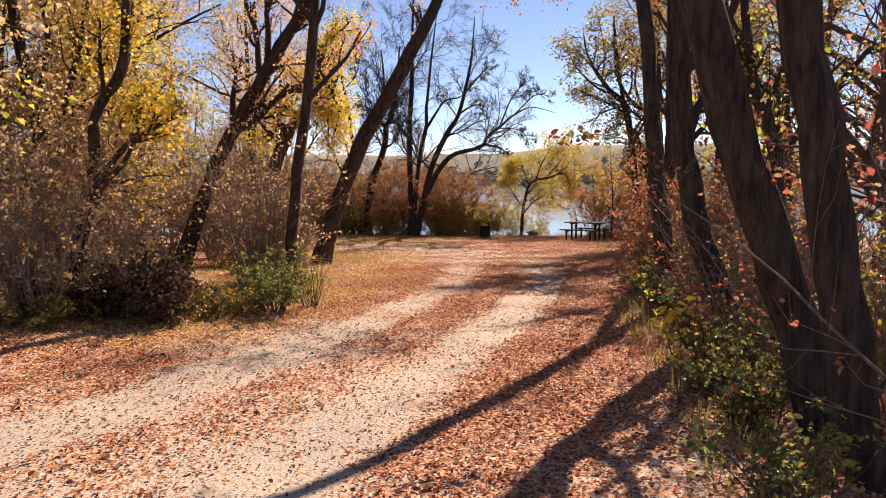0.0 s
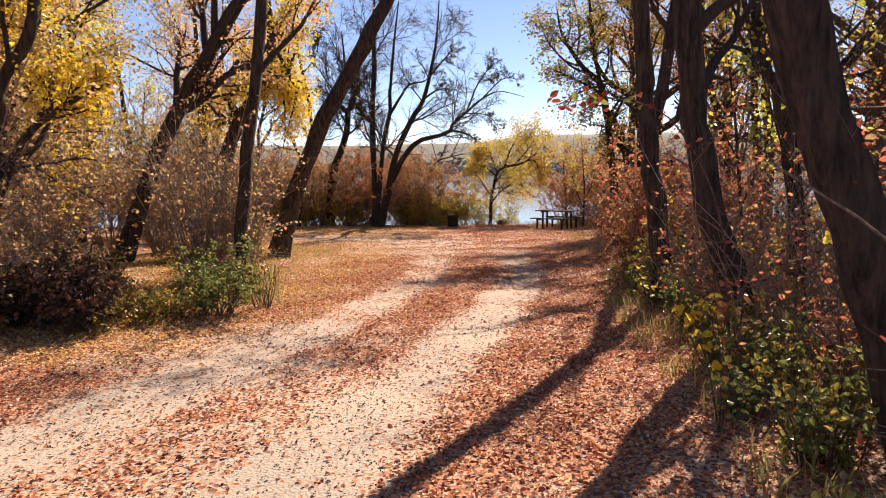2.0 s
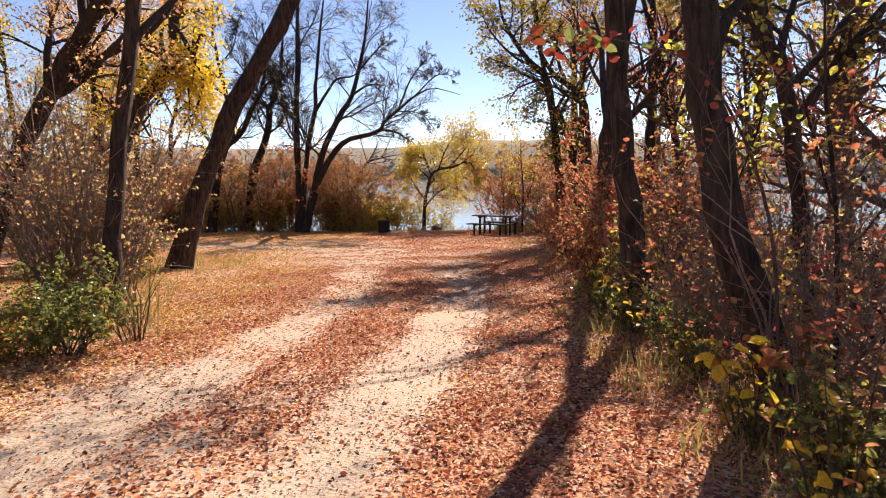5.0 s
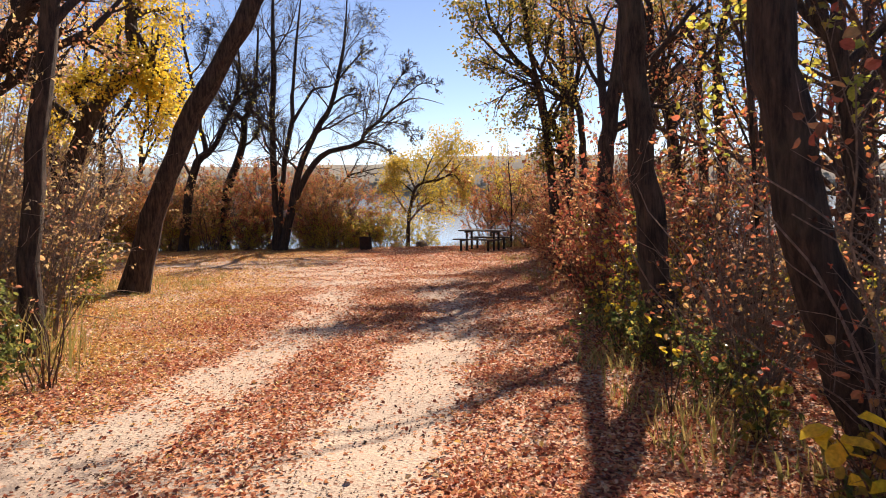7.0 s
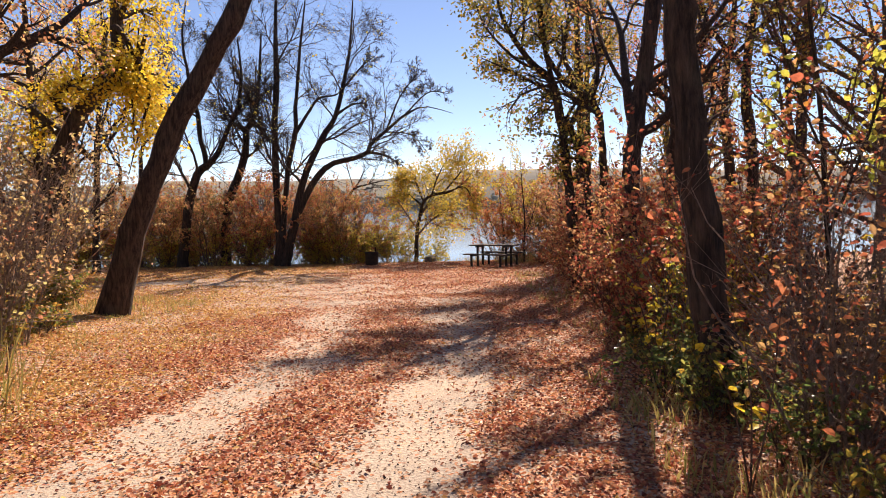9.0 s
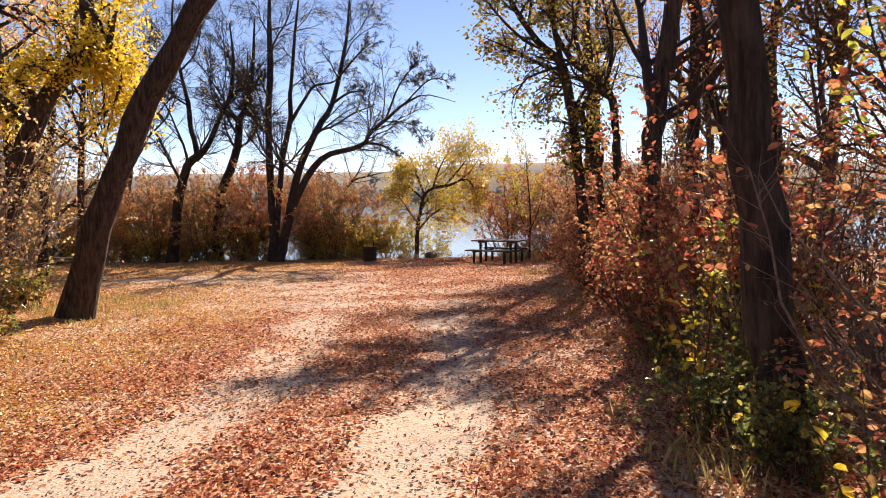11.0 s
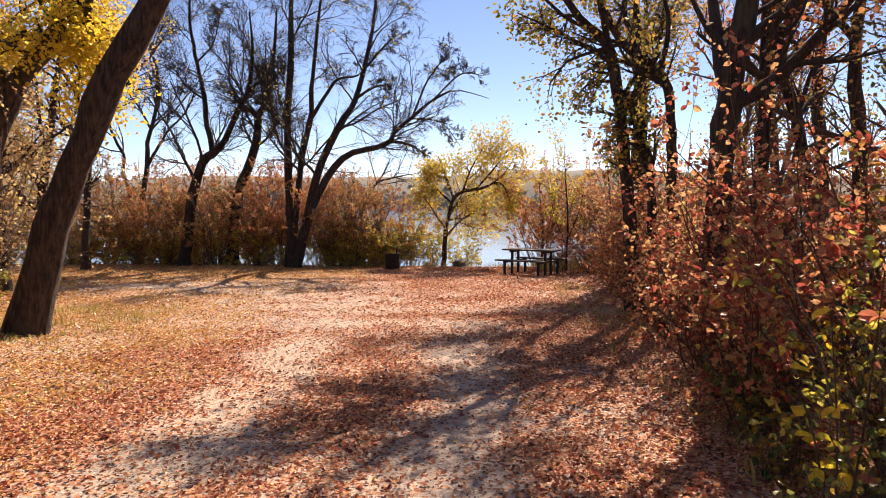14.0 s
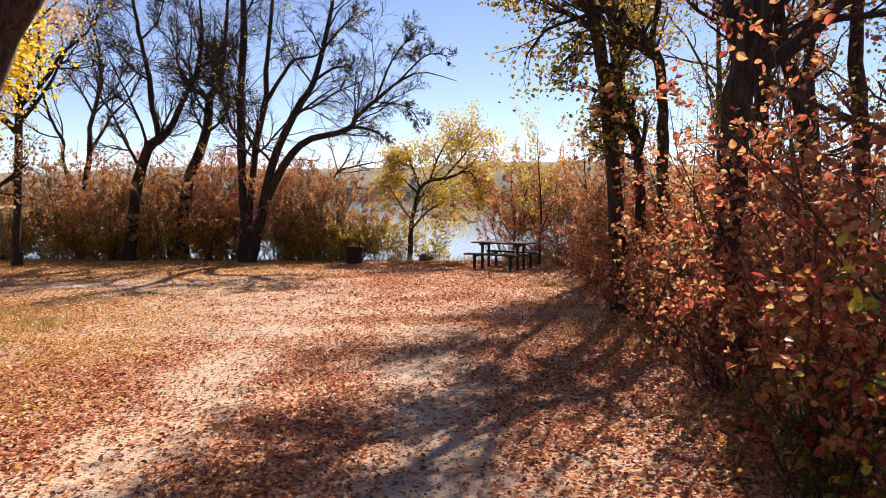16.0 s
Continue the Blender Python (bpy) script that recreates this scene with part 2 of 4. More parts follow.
def grow(rng, paths, radii, n, lo, hi, angle, ratio, up=0.15, wig=0.25, k=6, thin=0.6, least=0.0022):
    """n side branches on each path, between lo and hi of its length."""
    m = len(paths)
    which = np.repeat(np.arange(m), n)
    t = rng.uniform(lo, hi, m * n)
    start, tan, rad = sample(paths, radii, which, t)
    length = np.linalg.norm(np.diff(paths, axis=1), axis=2).sum(1)[which] * ratio * rng.uniform(0.55, 1.25, m * n) * (1.15 - 0.5 * t)
    side = rng.normal(size=(m * n, 3))
    side -= tan * (side * tan).sum(1, keepdims=True)
    side /= np.linalg.norm(side, axis=1, keepdims=True) + 1e-9
    ang = np.radians(angle) * rng.uniform(0.6, 1.3, m * n)[:, None]
    way = tan * np.cos(ang) + side * np.sin(ang)
    out = np.zeros((m * n, k, 3))
    out[:, 0] = start
    for j in range(1, k):
        way = way + rng.normal(size=way.shape) * wig * 0.5 + np.array([0, 0, up])
        way /= np.linalg.norm(way, axis=1, keepdims=True)
        out[:, j] = out[:, j - 1] + way * (length / (k - 1))[:, None]
    r0 = np.maximum(rad * thin, least)
    return out, r0[:, None] * np.linspace(1, 0.35, k)[None]


def leaves(geo, rng, place, size, droop=0.3, flat=0.0, fine=False):
    """Folded leaf blades at the places; fine ones have a rounder outline."""
    n = len(place)
    size = np.broadcast_to(size, n) * rng.uniform(0.6, 1.3, n)
    d = rng.normal(size=(n, 3)) * (1, 1, 0.6 * (1 - flat)) + (0, 0, -droop)
    d /= np.linalg.norm(d, axis=1, keepdims=True) + 1e-9
    nn = rng.normal(size=(n, 3)) * (1 - flat) + np.array([0, 0, 0.4 + 2 * flat])
    nn -= d * (nn * d).sum(1, keepdims=True)
    nn /= np.linalg.norm(nn, axis=1, keepdims=True) + 1e-9
    s = np.cross(nn, d)
    L, W = size[:, None], (size * rng.uniform(0.26, 0.4, n))[:, None]
    curl = (size * rng.uniform(0.05, 0.28, n))[:, None]
    base, tip = place, place + d * L - nn * curl * 0.6
    if fine == 2:
        mid = place + d * L * 0.5 - nn * curl * 0.25
        rim = [place + d * L * t + s * W * w * side + nn * curl * 0.8 for t, w, side in ((0.2, 0.75, 1), (0.5, 1.05, 1), (0.8, 0.66, 1), (0.8, 0.66, -1), (0.5, 1.05, -1), (0.2, 0.75, -1))]
        v = np.stack([base, rim[0], rim[1], rim[2], tip, rim[3], rim[4], rim[5], mid], 1)
        o = np.arange(n)[:, None] * 9
        geo.add(v, np.concatenate([o + [0, 1, 2, 8], o + [8, 2, 3, 4], o + [8, 4, 5, 6], o + [0, 8, 6, 7]], 1))
    elif fine:
        l1, l2 = place + d * L * 0.3 + s * W + nn * curl, place + d * L * 0.68 + s * W * 0.85 + nn * curl * 0.7
        r1, r2 = place + d * L * 0.3 - s * W + nn * curl, place + d * L * 0.68 - s * W * 0.85 + nn * curl * 0.7
        v = np.stack([base, l1, l2, tip, r2, r1], 1)
        o = np.arange(n)[:, None] * 6
        geo.add(v, np.concatenate([o + [0, 1, 2, 3], o + [0, 3, 4, 5]], 1))
    else:
        l, r = place + d * L * 0.45 + s * W * 1.25 + nn * curl, place + d * L * 0.45 - s * W * 1.25 + nn * curl
        geo.add(np.stack([base, l, tip, r], 1), np.arange(n * 4))


def box(geo, m, sx, sy, sz, bevel=0.006):
    """A bevelled bar of that size, centred, at the pose m."""
    bm = bmesh.new()
    bmesh.ops.create_cube(bm, size=1)
    bmesh.ops.scale(bm, vec=(sx, sy, sz), verts=bm.verts)
    bmesh.ops.bevel(bm, geom=list(bm.edges), offset=bevel, segments=1, affect="EDGES")
    bmesh.ops.transform(bm, matrix=m, verts=bm.verts)
    v = np.array([p.co[:] for p in bm.verts])
    q = []
    for face in bm.faces:
        i = [p.index for p in face.verts]
        q.append(i if len(i) == 4 else [i[0], i[1], i[2], i[2]])
    bm.free()
    geo.add(v, [a for a in q if len(set(a)) == 4])
    for a in q:
        if len(set(a)) == 3:
            extra = v[a[:3]]
            geo.add(np.vstack([extra, extra[2:] * 0.999 + extra[:1] * 0.001]), [[0, 1, 2, 3]])


# ---- ground, lake, far shore ----
WATER_Z = -1.0
LEFT_RUT = ([-60, -4, 0.6, 3.7, 6.5, 10, 13, 16, 20], [-30, -4.9, -3.55, -2.75, -2.15, -1.75, -1.8, -2.0, -2.6])
RIGHT_RUT = ([-60, -4, 0, 3, 6.5, 9.7, 12, 15, 20], [-26, -2.3, -1.3, -0.8, -0.25, 0.15, 0.25, 0.1, -0.4])
LEFT_EDGE = ([-60, -4, 2.5, 4.5, 6.5, 10, 16, 22, 31], [-32, -6.6, -5.1, -4.4, -3.8, -4.4, -6.0, -13, -16])
RIGHT_EDGE = ([-60, -4, 1.4, 3.2, 5.8, 10.5, 16, 22, 31], [-20, 0.3, 1.05, 1.3, 1.5, 1.8, 2.2, 2.6, 4.2])


def wave(x, y, s):
    return np.sin(x * s + 1.3 * np.sin(y * s * 0.7)) * np.cos(y * s * 1.1 + 0.8 * np.sin(x * s * 0.6))


def height(x, y):
    x, y = np.asarray(x, float), np.asarray(y, float)
    z = -0.0227 * np.clip(y, -60, 33)
    z = z + 0.14 * np.clip((np.interp(y, *LEFT_EDGE) - x) / 1.5, 0, 1) * (y < 26)
    z = z + 0.06 * np.clip((x - np.interp(y, *RIGHT_EDGE)) / 1.0, 0, 1)
    z = z + 0.02 * wave(x, y, 1.7) + 0.008 * wave(y, x, 5.1)
    for rut in (LEFT_RUT, RIGHT_RUT):
        z = z - 0.03 * np.exp(-((x - np.interp(y, *rut)) / 0.35) ** 2) * np.clip((19 - y) / 4, 0, 1)
    bank = np.clip((y - 31.8 - 0.4 * np.sin(x * 0.5)) / 4, 0, 1)
    z = z - 1.9 * bank**1.3
    far = np.clip((y - 596 - 5 * np.sin(x * 0.011)) / 70, 0, 1)
    hill = (30 + 4 * np.sin(x * 0.006 + 1.0) + 2.5 * np.sin(x * 0.017) + 1.2 * np.sin(x * 0.05 + y * 0.02)) * far**0.9
    return np.where(y > 560, np.where(far > 0, WATER_Z + 0.2 + hill, -3.0), z)


def lumps(x, y, size, seed):
    """Smooth random lumps of that size, 0 to 1."""
    table = np.random.default_rng(seed).uniform(0, 1, (256, 256))
    u, v = np.asarray(x, float) / size + 500.3, np.asarray(y, float) / size + 500.7
    i, j = np.floor(u).astype(int), np.floor(v).astype(int)
    f, g = u - i, v - j
    f, g = f * f * (3 - 2 * f), g * g * (3 - 2 * g)
    i, j, k, l = i % 256, j % 256, (i + 1) % 256, (j + 1) % 256
    return (table[i, j] * (1 - f) + table[k, j] * f) * (1 - g) + (table[i, l] * (1 - f) + table[k, l] * f) * g


def litter(x, y):
    """Share of the ground hidden by fallen leaves."""
    v = 0.8 + 0.5 * (lumps(x, y, 0.9, 1) - 0.5) + 0.4 * (lumps(x, y, 0.33, 2) - 0.5)
    fade = np.clip((18 - y) / 5, 0, 1)
    for rut, w in ((LEFT_RUT, 0.48), (RIGHT_RUT, 0.46)):
        v = v - (0.68 - 0.24 * np.clip((y - 8) / 5, 0, 1)) * np.exp(-(((x - np.interp(y, *rut)) / w) ** 4)) * fade
    v = v - 0.42 * np.exp(-(((x + 3.2 + 0.2 * (y - 20)) / 2.6) ** 2) - ((y - 19) / 4.5) ** 2)
    v = v - 0.5 * np.exp(-((x + 7) / 3.5) ** 2 - ((y - 22.5) / 1.6) ** 2)
    v = v - 0.14 * np.exp(-((x - 0.1) / 1.0) ** 2 - ((y - 16) / 3.0) ** 2)
    v = v - (0.16 + 0.34 * lumps(x, y, 0.7, 5)) * np.exp(-(((x + 2.4) / 1.75) ** 4)) * np.clip((6.5 - y) / 4, 0, 1)
    return np.clip(v, 0.07, 0.97)


def steps(fine_lo, fine_hi, step, outer):
    mid = np.arange(fine_lo, fine_hi, step)
    return np.concatenate([[-a for a in outer[0]], mid, outer[1]])


def build_ground():
    xs = steps(-14, 7, 0.16, ([900, 600, 400, 250, 150, 90, 60, 42, 32, 26, 22, 19, 17, 15.5], [7.6, 8.5, 10, 12, 15, 19, 25, 34, 48, 70, 110, 170, 260, 400, 600, 900]))
    ys = steps(-6, 37, 0.16, ([200, 120, 70, 40, 25, 16, 11, 8], [38, 40, 45, 60, 100, 200, 400, 560, 585, 592, 598, 602, 606, 611, 617, 624, 632, 641, 650, 660, 672, 690, 760, 1200]))
    x, y = np.meshgrid(xs, ys)
    z = height(x, y)
    g = Geo()
    ny, nx = x.shape
    idx = np.arange(ny * nx).reshape(ny, nx)
    g.add(np.stack([x, y, z], -1), np.stack([idx[:-1, :-1], idx[:-1, 1:], idx[1:, 1:], idx[1:, :-1]], -1))
    me = g.mesh("ground", GROUND)
    me.materials.append(HILL)
    cy = np.repeat(ys[:-1], nx - 1)
    me.polygons.foreach_set("material_index", (cy > 500).astype(np.int32))
    att = me.attributes.new("litter", "FLOAT", "POINT")
    att.data.foreach_set("value", litter(x, y).ravel().astype(np.float32))
    tagged(new("ground", me), "tan gravel track strewn with brown and orange fallen leaves, leading down to a lake", "ground", kind="structure")
    w = Geo()
    w.add([(-900, 33.5, WATER_Z), (900, 33.5, WATER_Z), (900, 640, WATER_Z), (-900, 640, WATER_Z)], [[0, 1, 2, 3]])
    tagged(new("water", w.mesh("water", WATER)), "calm pale blue lake water reflecting the far shore", "water", kind="structure")
    rng = np.random.default_rng(5)
    woods = Geo()
    n = 2600
    px, py = rng.uniform(-420, 420, n), 600 + rng.gamma(1.2, 6, n)
    base = np.stack([px, py, height(px, py) - 0.3], 1)
    tall = rng.gamma(4, 0.45, n) + 0.5
    path = base[:, None] + np.stack([np.zeros((n, 5)), np.zeros((n, 5)), np.linspace(0, 1, 5)[None] * tall[:, None]], -1)
    tubes(woods, path, tall[:, None] * np.array([0.35, 0.62, 0.7, 0.5, 0.06])[None] * rng.uniform(0.7, 1.4, (n, 5)), 6)
    tagged(new("far_woods", woods.mesh("far_woods", HILL)), "grey-green thickets scattered along the far lake shore", "woods", kind="stuff")


build_ground()


def ground_at(x, y):
    return float(height(x, y))


# ---- trees and shrubs ----
def tree(name, label, trunk, limbs=(), levels=(), leaf=None, leaf_count=0, leaf_size=0.07, bark=None, seed=1, twig=None, leaf_low=0.25, group="", fine=False, spread=0.12, slim=1.0):
    """A tree: trunk and limbs are rows of (x, y, z, radius) from the foot up; levels are the branch orders after them."""
    rng = np.random.default_rng(seed)
    bark, twig = bark or BARK, twig or TWIG_DARK
    x0, y0 = trunk[0][:2]
    foot = np.array([x0, y0, ground_at(x0, y0) - 0.05])
    top = thing(name, label, "tree", foot, group)
    paths, radii = [], []
    for nth, row in enumerate((trunk, *limbs)):
        line = spline(row, 22)
        if nth == 0:
            line[0, 2] = min(line[0, 2], foot[2])
        p, r = line[:, :3] - foot, np.maximum(line[:, 3] * slim, 0.004)
        p[1:, :2] += rng.normal(size=(21, 2)) * r[1:, None] * 0.12
        r = r * rng.uniform(0.93, 1.07, 22)
        if nth == 0:
            r[0], r[1] = r[0] * 1.28, r[1] * 1.08
        g = Geo()
        sides = 20 if nth == 0 else 10
        tubes(g, p[None], r[None], sides)
        ring = g.v[0].reshape(22, sides, 3)
        ridge = np.roll(rng.normal(0, 0.045, (1, sides)), 1, 1) + rng.normal(0, 0.03, (22, sides))
        ring += ((ring - p[:, None]) * ridge[..., None]).astype(np.float32)
        part("trunk" if nth == 0 else "limb", g, bark, top)
        paths.append(p)
        radii.append(r)
    paths, radii = np.array(paths), np.array(radii)
    fresh, g = (paths, radii), Geo()
    k = 22
    for j, level in enumerate(levels):
        p, r = grow(rng, *fresh, *level)
        tubes(g, p, r, 6 if j == 0 else 4 if j == 1 else 3)
        fresh = (p, r)
    if levels:
        part("branchwork", g, twig, top, kind="stuff")
    if leaf and leaf_count:
        p, r = fresh
        share = np.linalg.norm(np.diff(p, axis=1), axis=2).sum(1)
        which = rng.choice(len(p), leaf_count, p=share / share.sum())
        place, _, _ = sample(p, r, which, rng.uniform(leaf_low, 1, leaf_count))
        place = place + rng.normal(size=place.shape) * spread
        g = Geo()
        leaves(g, rng, place, leaf_size, 0.5, fine=fine)
        part("crown", g, leaf, top, kind="stuff", smooth=False)
    return top


def shrub(name, label, place, spread, tall, stems, leaf, count, size, seed, twig=None, group="", lean=0.5, fine=2, twigs=5, low=0.2, category="shrub", second=None, ends=3):
    """A shrub of many stems from one foot, with twigs and leaves."""
    rng = np.random.default_rng(seed)
    x, y = place
    top = thing(name, label, category, (x, y, ground_at(x, y) - 0.03), group)
    a = rng.uniform(0, 2 * np.pi, stems)
    foot = np.stack([np.cos(a), np.sin(a), 0 * a], 1) * (rng.uniform(0, 0.3, stems) * spread)[:, None]
    way = np.stack([np.cos(a) * lean, np.sin(a) * lean, np.ones(stems)], 1) * np.stack([rng.uniform(0, 1.2, stems)] * 2 + [np.ones(stems)], 1)
    way /= np.linalg.norm(way, axis=1, keepdims=True)
    length = tall * rng.uniform(0.5, 1.1, stems)
    paths = np.zeros((stems, 8, 3))
    paths[:, 0] = foot
    for j in range(1, 8):
        way = way + rng.normal(size=way.shape) * 0.12
        way /= np.linalg.norm(way, axis=1, keepdims=True)
        paths[:, j] = paths[:, j - 1] + way * (length / 7)[:, None]
    radii = (0.004 + 0.006 * length / 2)[:, None] * np.linspace(1.2, 0.35, 8)[None]
    g = Geo()
    tubes(g, paths, radii, 4)
    p1, r1 = grow(rng, paths, radii, twigs, 0.15, 1.0, 50, 0.42, 0.08, 0.35, 5)
    tubes(g, p1, r1, 3)
    p2, r2 = grow(rng, p1, r1, ends, 0.2, 1.0, 45, 0.5, 0.03, 0.4, 3)
    tubes(g, p2, r2, 3)
    part("stem_tangle", g, twig or TWIG, top, kind="stuff")
    for share, (material, tag) in zip((0.75, 0.25) if second else (1,), ((leaf, "foliage"), (second, "foliage"))):
        n = int(count * share)
        if n:
            which = rng.integers(0, len(p2), n)
            spot, _, _ = sample(p2, r2, which, rng.uniform(0.1, 1, n))
            spot = spot[spot[:, 2] > tall * low * rng.uniform(0, 1, n)]
            g = Geo()
            leaves(g, rng, spot + rng.normal(size=spot.shape) * 0.02, size, 0.35, fine=fine)
            part(tag, g, material, top, kind="stuff", smooth=False)
    return top


BARE = ((10, 0.26, 1.0, 50, 0.34, 0.06, 0.26, 8, 0.36, 0.011), (8, 0.1, 1.0, 44, 0.52, 0.02, 0.3, 6, 0.55, 0.0075), (7, 0.1, 1.0, 38, 0.6, 0.0, 0.35, 5, 0.7, 0.006), (4, 0.1, 1.0, 30, 0.75, -0.06, 0.3, 4, 0.8, 0.0052))
SPARSE = ((8, 0.3, 0.98, 45, 0.3, 0.1, 0.3, 7), (6, 0.15, 1.0, 42, 0.42, 0.05, 0.35, 6), (5, 0.15, 1.0, 40, 0.5, 0.0, 0.4, 5))
HIGH = ((8, 0.45, 0.98, 55, 0.3, 0.06, 0.3, 7), (6, 0.2, 1.0, 45, 0.5, 0.05, 0.35, 6), (4, 0.2, 1.0, 40, 0.5, 0.0, 0.4, 5))

tree("leaning_tree", "big dark-barked tree leaning over the clearing, mostly bare", [(-6.05, 15, -0.3, 0.25), (-5.66, 15, 1.0, 0.225), (-5.22, 15, 2.1, 0.21), (-4.72, 15, 3.2, 0.2), (-4.02, 15, 4.3, 0.19), (-3.37, 15, 5.4, 0.18), (-2.6, 15.3, 7, 0.14), (-2.2, 15.6, 9, 0.09), (-2.0, 16, 11, 0.04)],
     levels=((5, 0.62, 0.98, 45, 0.28, 0.1, 0.3, 7), (5, 0.2, 1, 42, 0.42, 0.05, 0.35, 6), (5, 0.2, 1, 40, 0.5, 0, 0.4, 5)), leaf=LEAF_ORANGE, leaf_count=260, leaf_size=0.08, seed=11)
tree("upright_tree", "slim dark-barked tree beside a green shrub", [(-4.45, 8.5, -0.1, 0.125), (-4.45, 8.5, 0.7, 0.115), (-4.27, 8.5, 2.17, 0.105), (-4.0, 8.5, 4.0, 0.095), (-3.87, 8.5, 5.2, 0.085), (-3.8, 8.4, 7.5, 0.05), (-3.7, 8.4, 9.5, 0.02)],
     levels=((7, 0.42, 0.98, 50, 0.25, 0.1, 0.3, 7), (5, 0.2, 1, 42, 0.42, 0.05, 0.35, 6), (4, 0.2, 1, 40, 0.5, 0, 0.4, 5)), leaf=LEAF_ORANGE, leaf_count=1200, leaf_size=0.07, seed=12)
tree("slanting_tree", "dark slanting tree in the thicket", [(-8.9, 12.5, -0.2, 0.2), (-8.04, 12.5, 2.0, 0.18), (-7.09, 12.5, 3.64, 0.17), (-6.18, 12.5, 5.1, 0.15), (-5.2, 12.5, 6.3, 0.12), (-4.2, 12.7, 8.2, 0.06)],
     levels=SPARSE, leaf=LEAF_ORANGE, leaf_count=2600, leaf_size=0.07, seed=13)
tree("forked_tree", "thin forked tree in the thicket with small yellow leaves", [(-6.75, 5.6, -0.1, 0.1), (-6.72, 5.5, 0.8, 0.09), (-6.38, 5.5, 1.9, 0.085), (-6.27, 5.5, 2.97, 0.075), (-5.84, 5.5, 3.55, 0.07), (-5.69, 5.5, 4.6, 0.06), (-5.5, 5.6, 6.5, 0.03)],
     limbs=([(-6.4, 5.5, 1.6, 0.06), (-6.0, 5.5, 2.3, 0.05), (-5.4, 5.6, 2.75, 0.04), (-4.9, 5.6, 2.95, 0.02)],), levels=SPARSE, leaf=LEAF_YELLOW, leaf_count=5000, leaf_size=0.06, seed=14)
tree("crooked_tree", "crooked broken-topped tree with bright yellow leaves", [(-9.0, 17.7, -0.2, 0.26), (-8.88, 17.7, 0.5, 0.24), (-8.45, 17.7, 2.3, 0.21), (-7.79, 17.7, 3.75, 0.18), (-7.0, 17.7, 4.45, 0.15), (-6.9, 17.7, 5.4, 0.13), (-7.0, 17.7, 7.5, 0.08), (-6.8, 17.7, 9.5, 0.03)],
     limbs=([(-7.95, 17.7, 3.5, 0.12), (-8.3, 17.7, 4.1, 0.09), (-7.7, 17.8, 4.5, 0.07)], [(-7.2, 17.7, 4.3, 0.1), (-6.8, 17.4, 4.6, 0.06), (-6.4, 17.2, 4.4, 0.03)], [(-6.9, 17.7, 5.6, 0.08), (-6.5, 17.4, 6.1, 0.05), (-6.2, 17.2, 6.6, 0.02)], [(-7.0, 17.7, 5.5, 0.07), (-6.7, 17.3, 5.35, 0.06), (-6.33, 17.3, 4.68, 0.05), (-6.12, 17.3, 4.02, 0.035), (-6.36, 17.3, 3.24, 0.02), (-6.63, 17.3, 2.33, 0.008)], [(-7.0, 17.6, 4.45, 0.045), (-6.5, 17.3, 4.0, 0.03), (-6.4, 17.1, 3.0, 0.012)]),
     levels=((8, 0.25, 0.98, 58, 0.2, 0.04, 0.3, 7), (5, 0.2, 1, 45, 0.5, -0.01, 0.35, 6), (4, 0.2, 1, 40, 0.6, -0.06, 0.4, 5)), leaf=LEAF_YELLOW, leaf_count=9500, leaf_size=0.08, spread=0.2, fine=True, seed=15)
tree("waterside_tree", "forked bare tree with a curved dark trunk above the hedge", [(-10.4, 30.5, -0.75, 0.26), (-10.3, 30.5, 0.3, 0.24), (-10.08, 30.5, 1.6, 0.22), (-9.68, 30.5, 2.98, 0.19), (-9.26, 30.5, 3.33, 0.18), (-8.9, 30.5, 3.68, 0.14), (-8.37, 30.5, 4.79, 0.12), (-8.01, 30.5, 5.48, 0.11), (-7.8, 30.5, 6.6, 0.07), (-7.9, 30.5, 8.2, 0.03)],
     limbs=([(-9.3, 30.5, 3.3, 0.14), (-9.34, 30.5, 3.75, 0.125), (-9.51, 30.5, 4.52, 0.115), (-9.56, 30.5, 5.33, 0.105), (-9.74, 30.5, 6.15, 0.09), (-9.92, 30.5, 7.1, 0.075), (-10.05, 30.5, 8.4, 0.05), (-9.8, 30.5, 10, 0.02)],
            [(-8.05, 30.5, 5.4, 0.09), (-7.6, 30.4, 5.75, 0.07), (-7.1, 30.3, 5.8, 0.045), (-6.7, 30.3, 6.3, 0.015)], [(-9.55, 30.5, 5.2, 0.05), (-10.2, 30.4, 5.7, 0.04), (-10.7, 30.3, 6.6, 0.015)], [(-9.8, 30.5, 6.5, 0.05), (-9.2, 30.5, 7.2, 0.035), (-8.9, 30.5, 8.4, 0.012)]),
     levels=BARE, seed=16, slim=0.8, bark=BARK_FAR, leaf=LEAF_OLIVE, leaf_count=700, leaf_size=0.07)
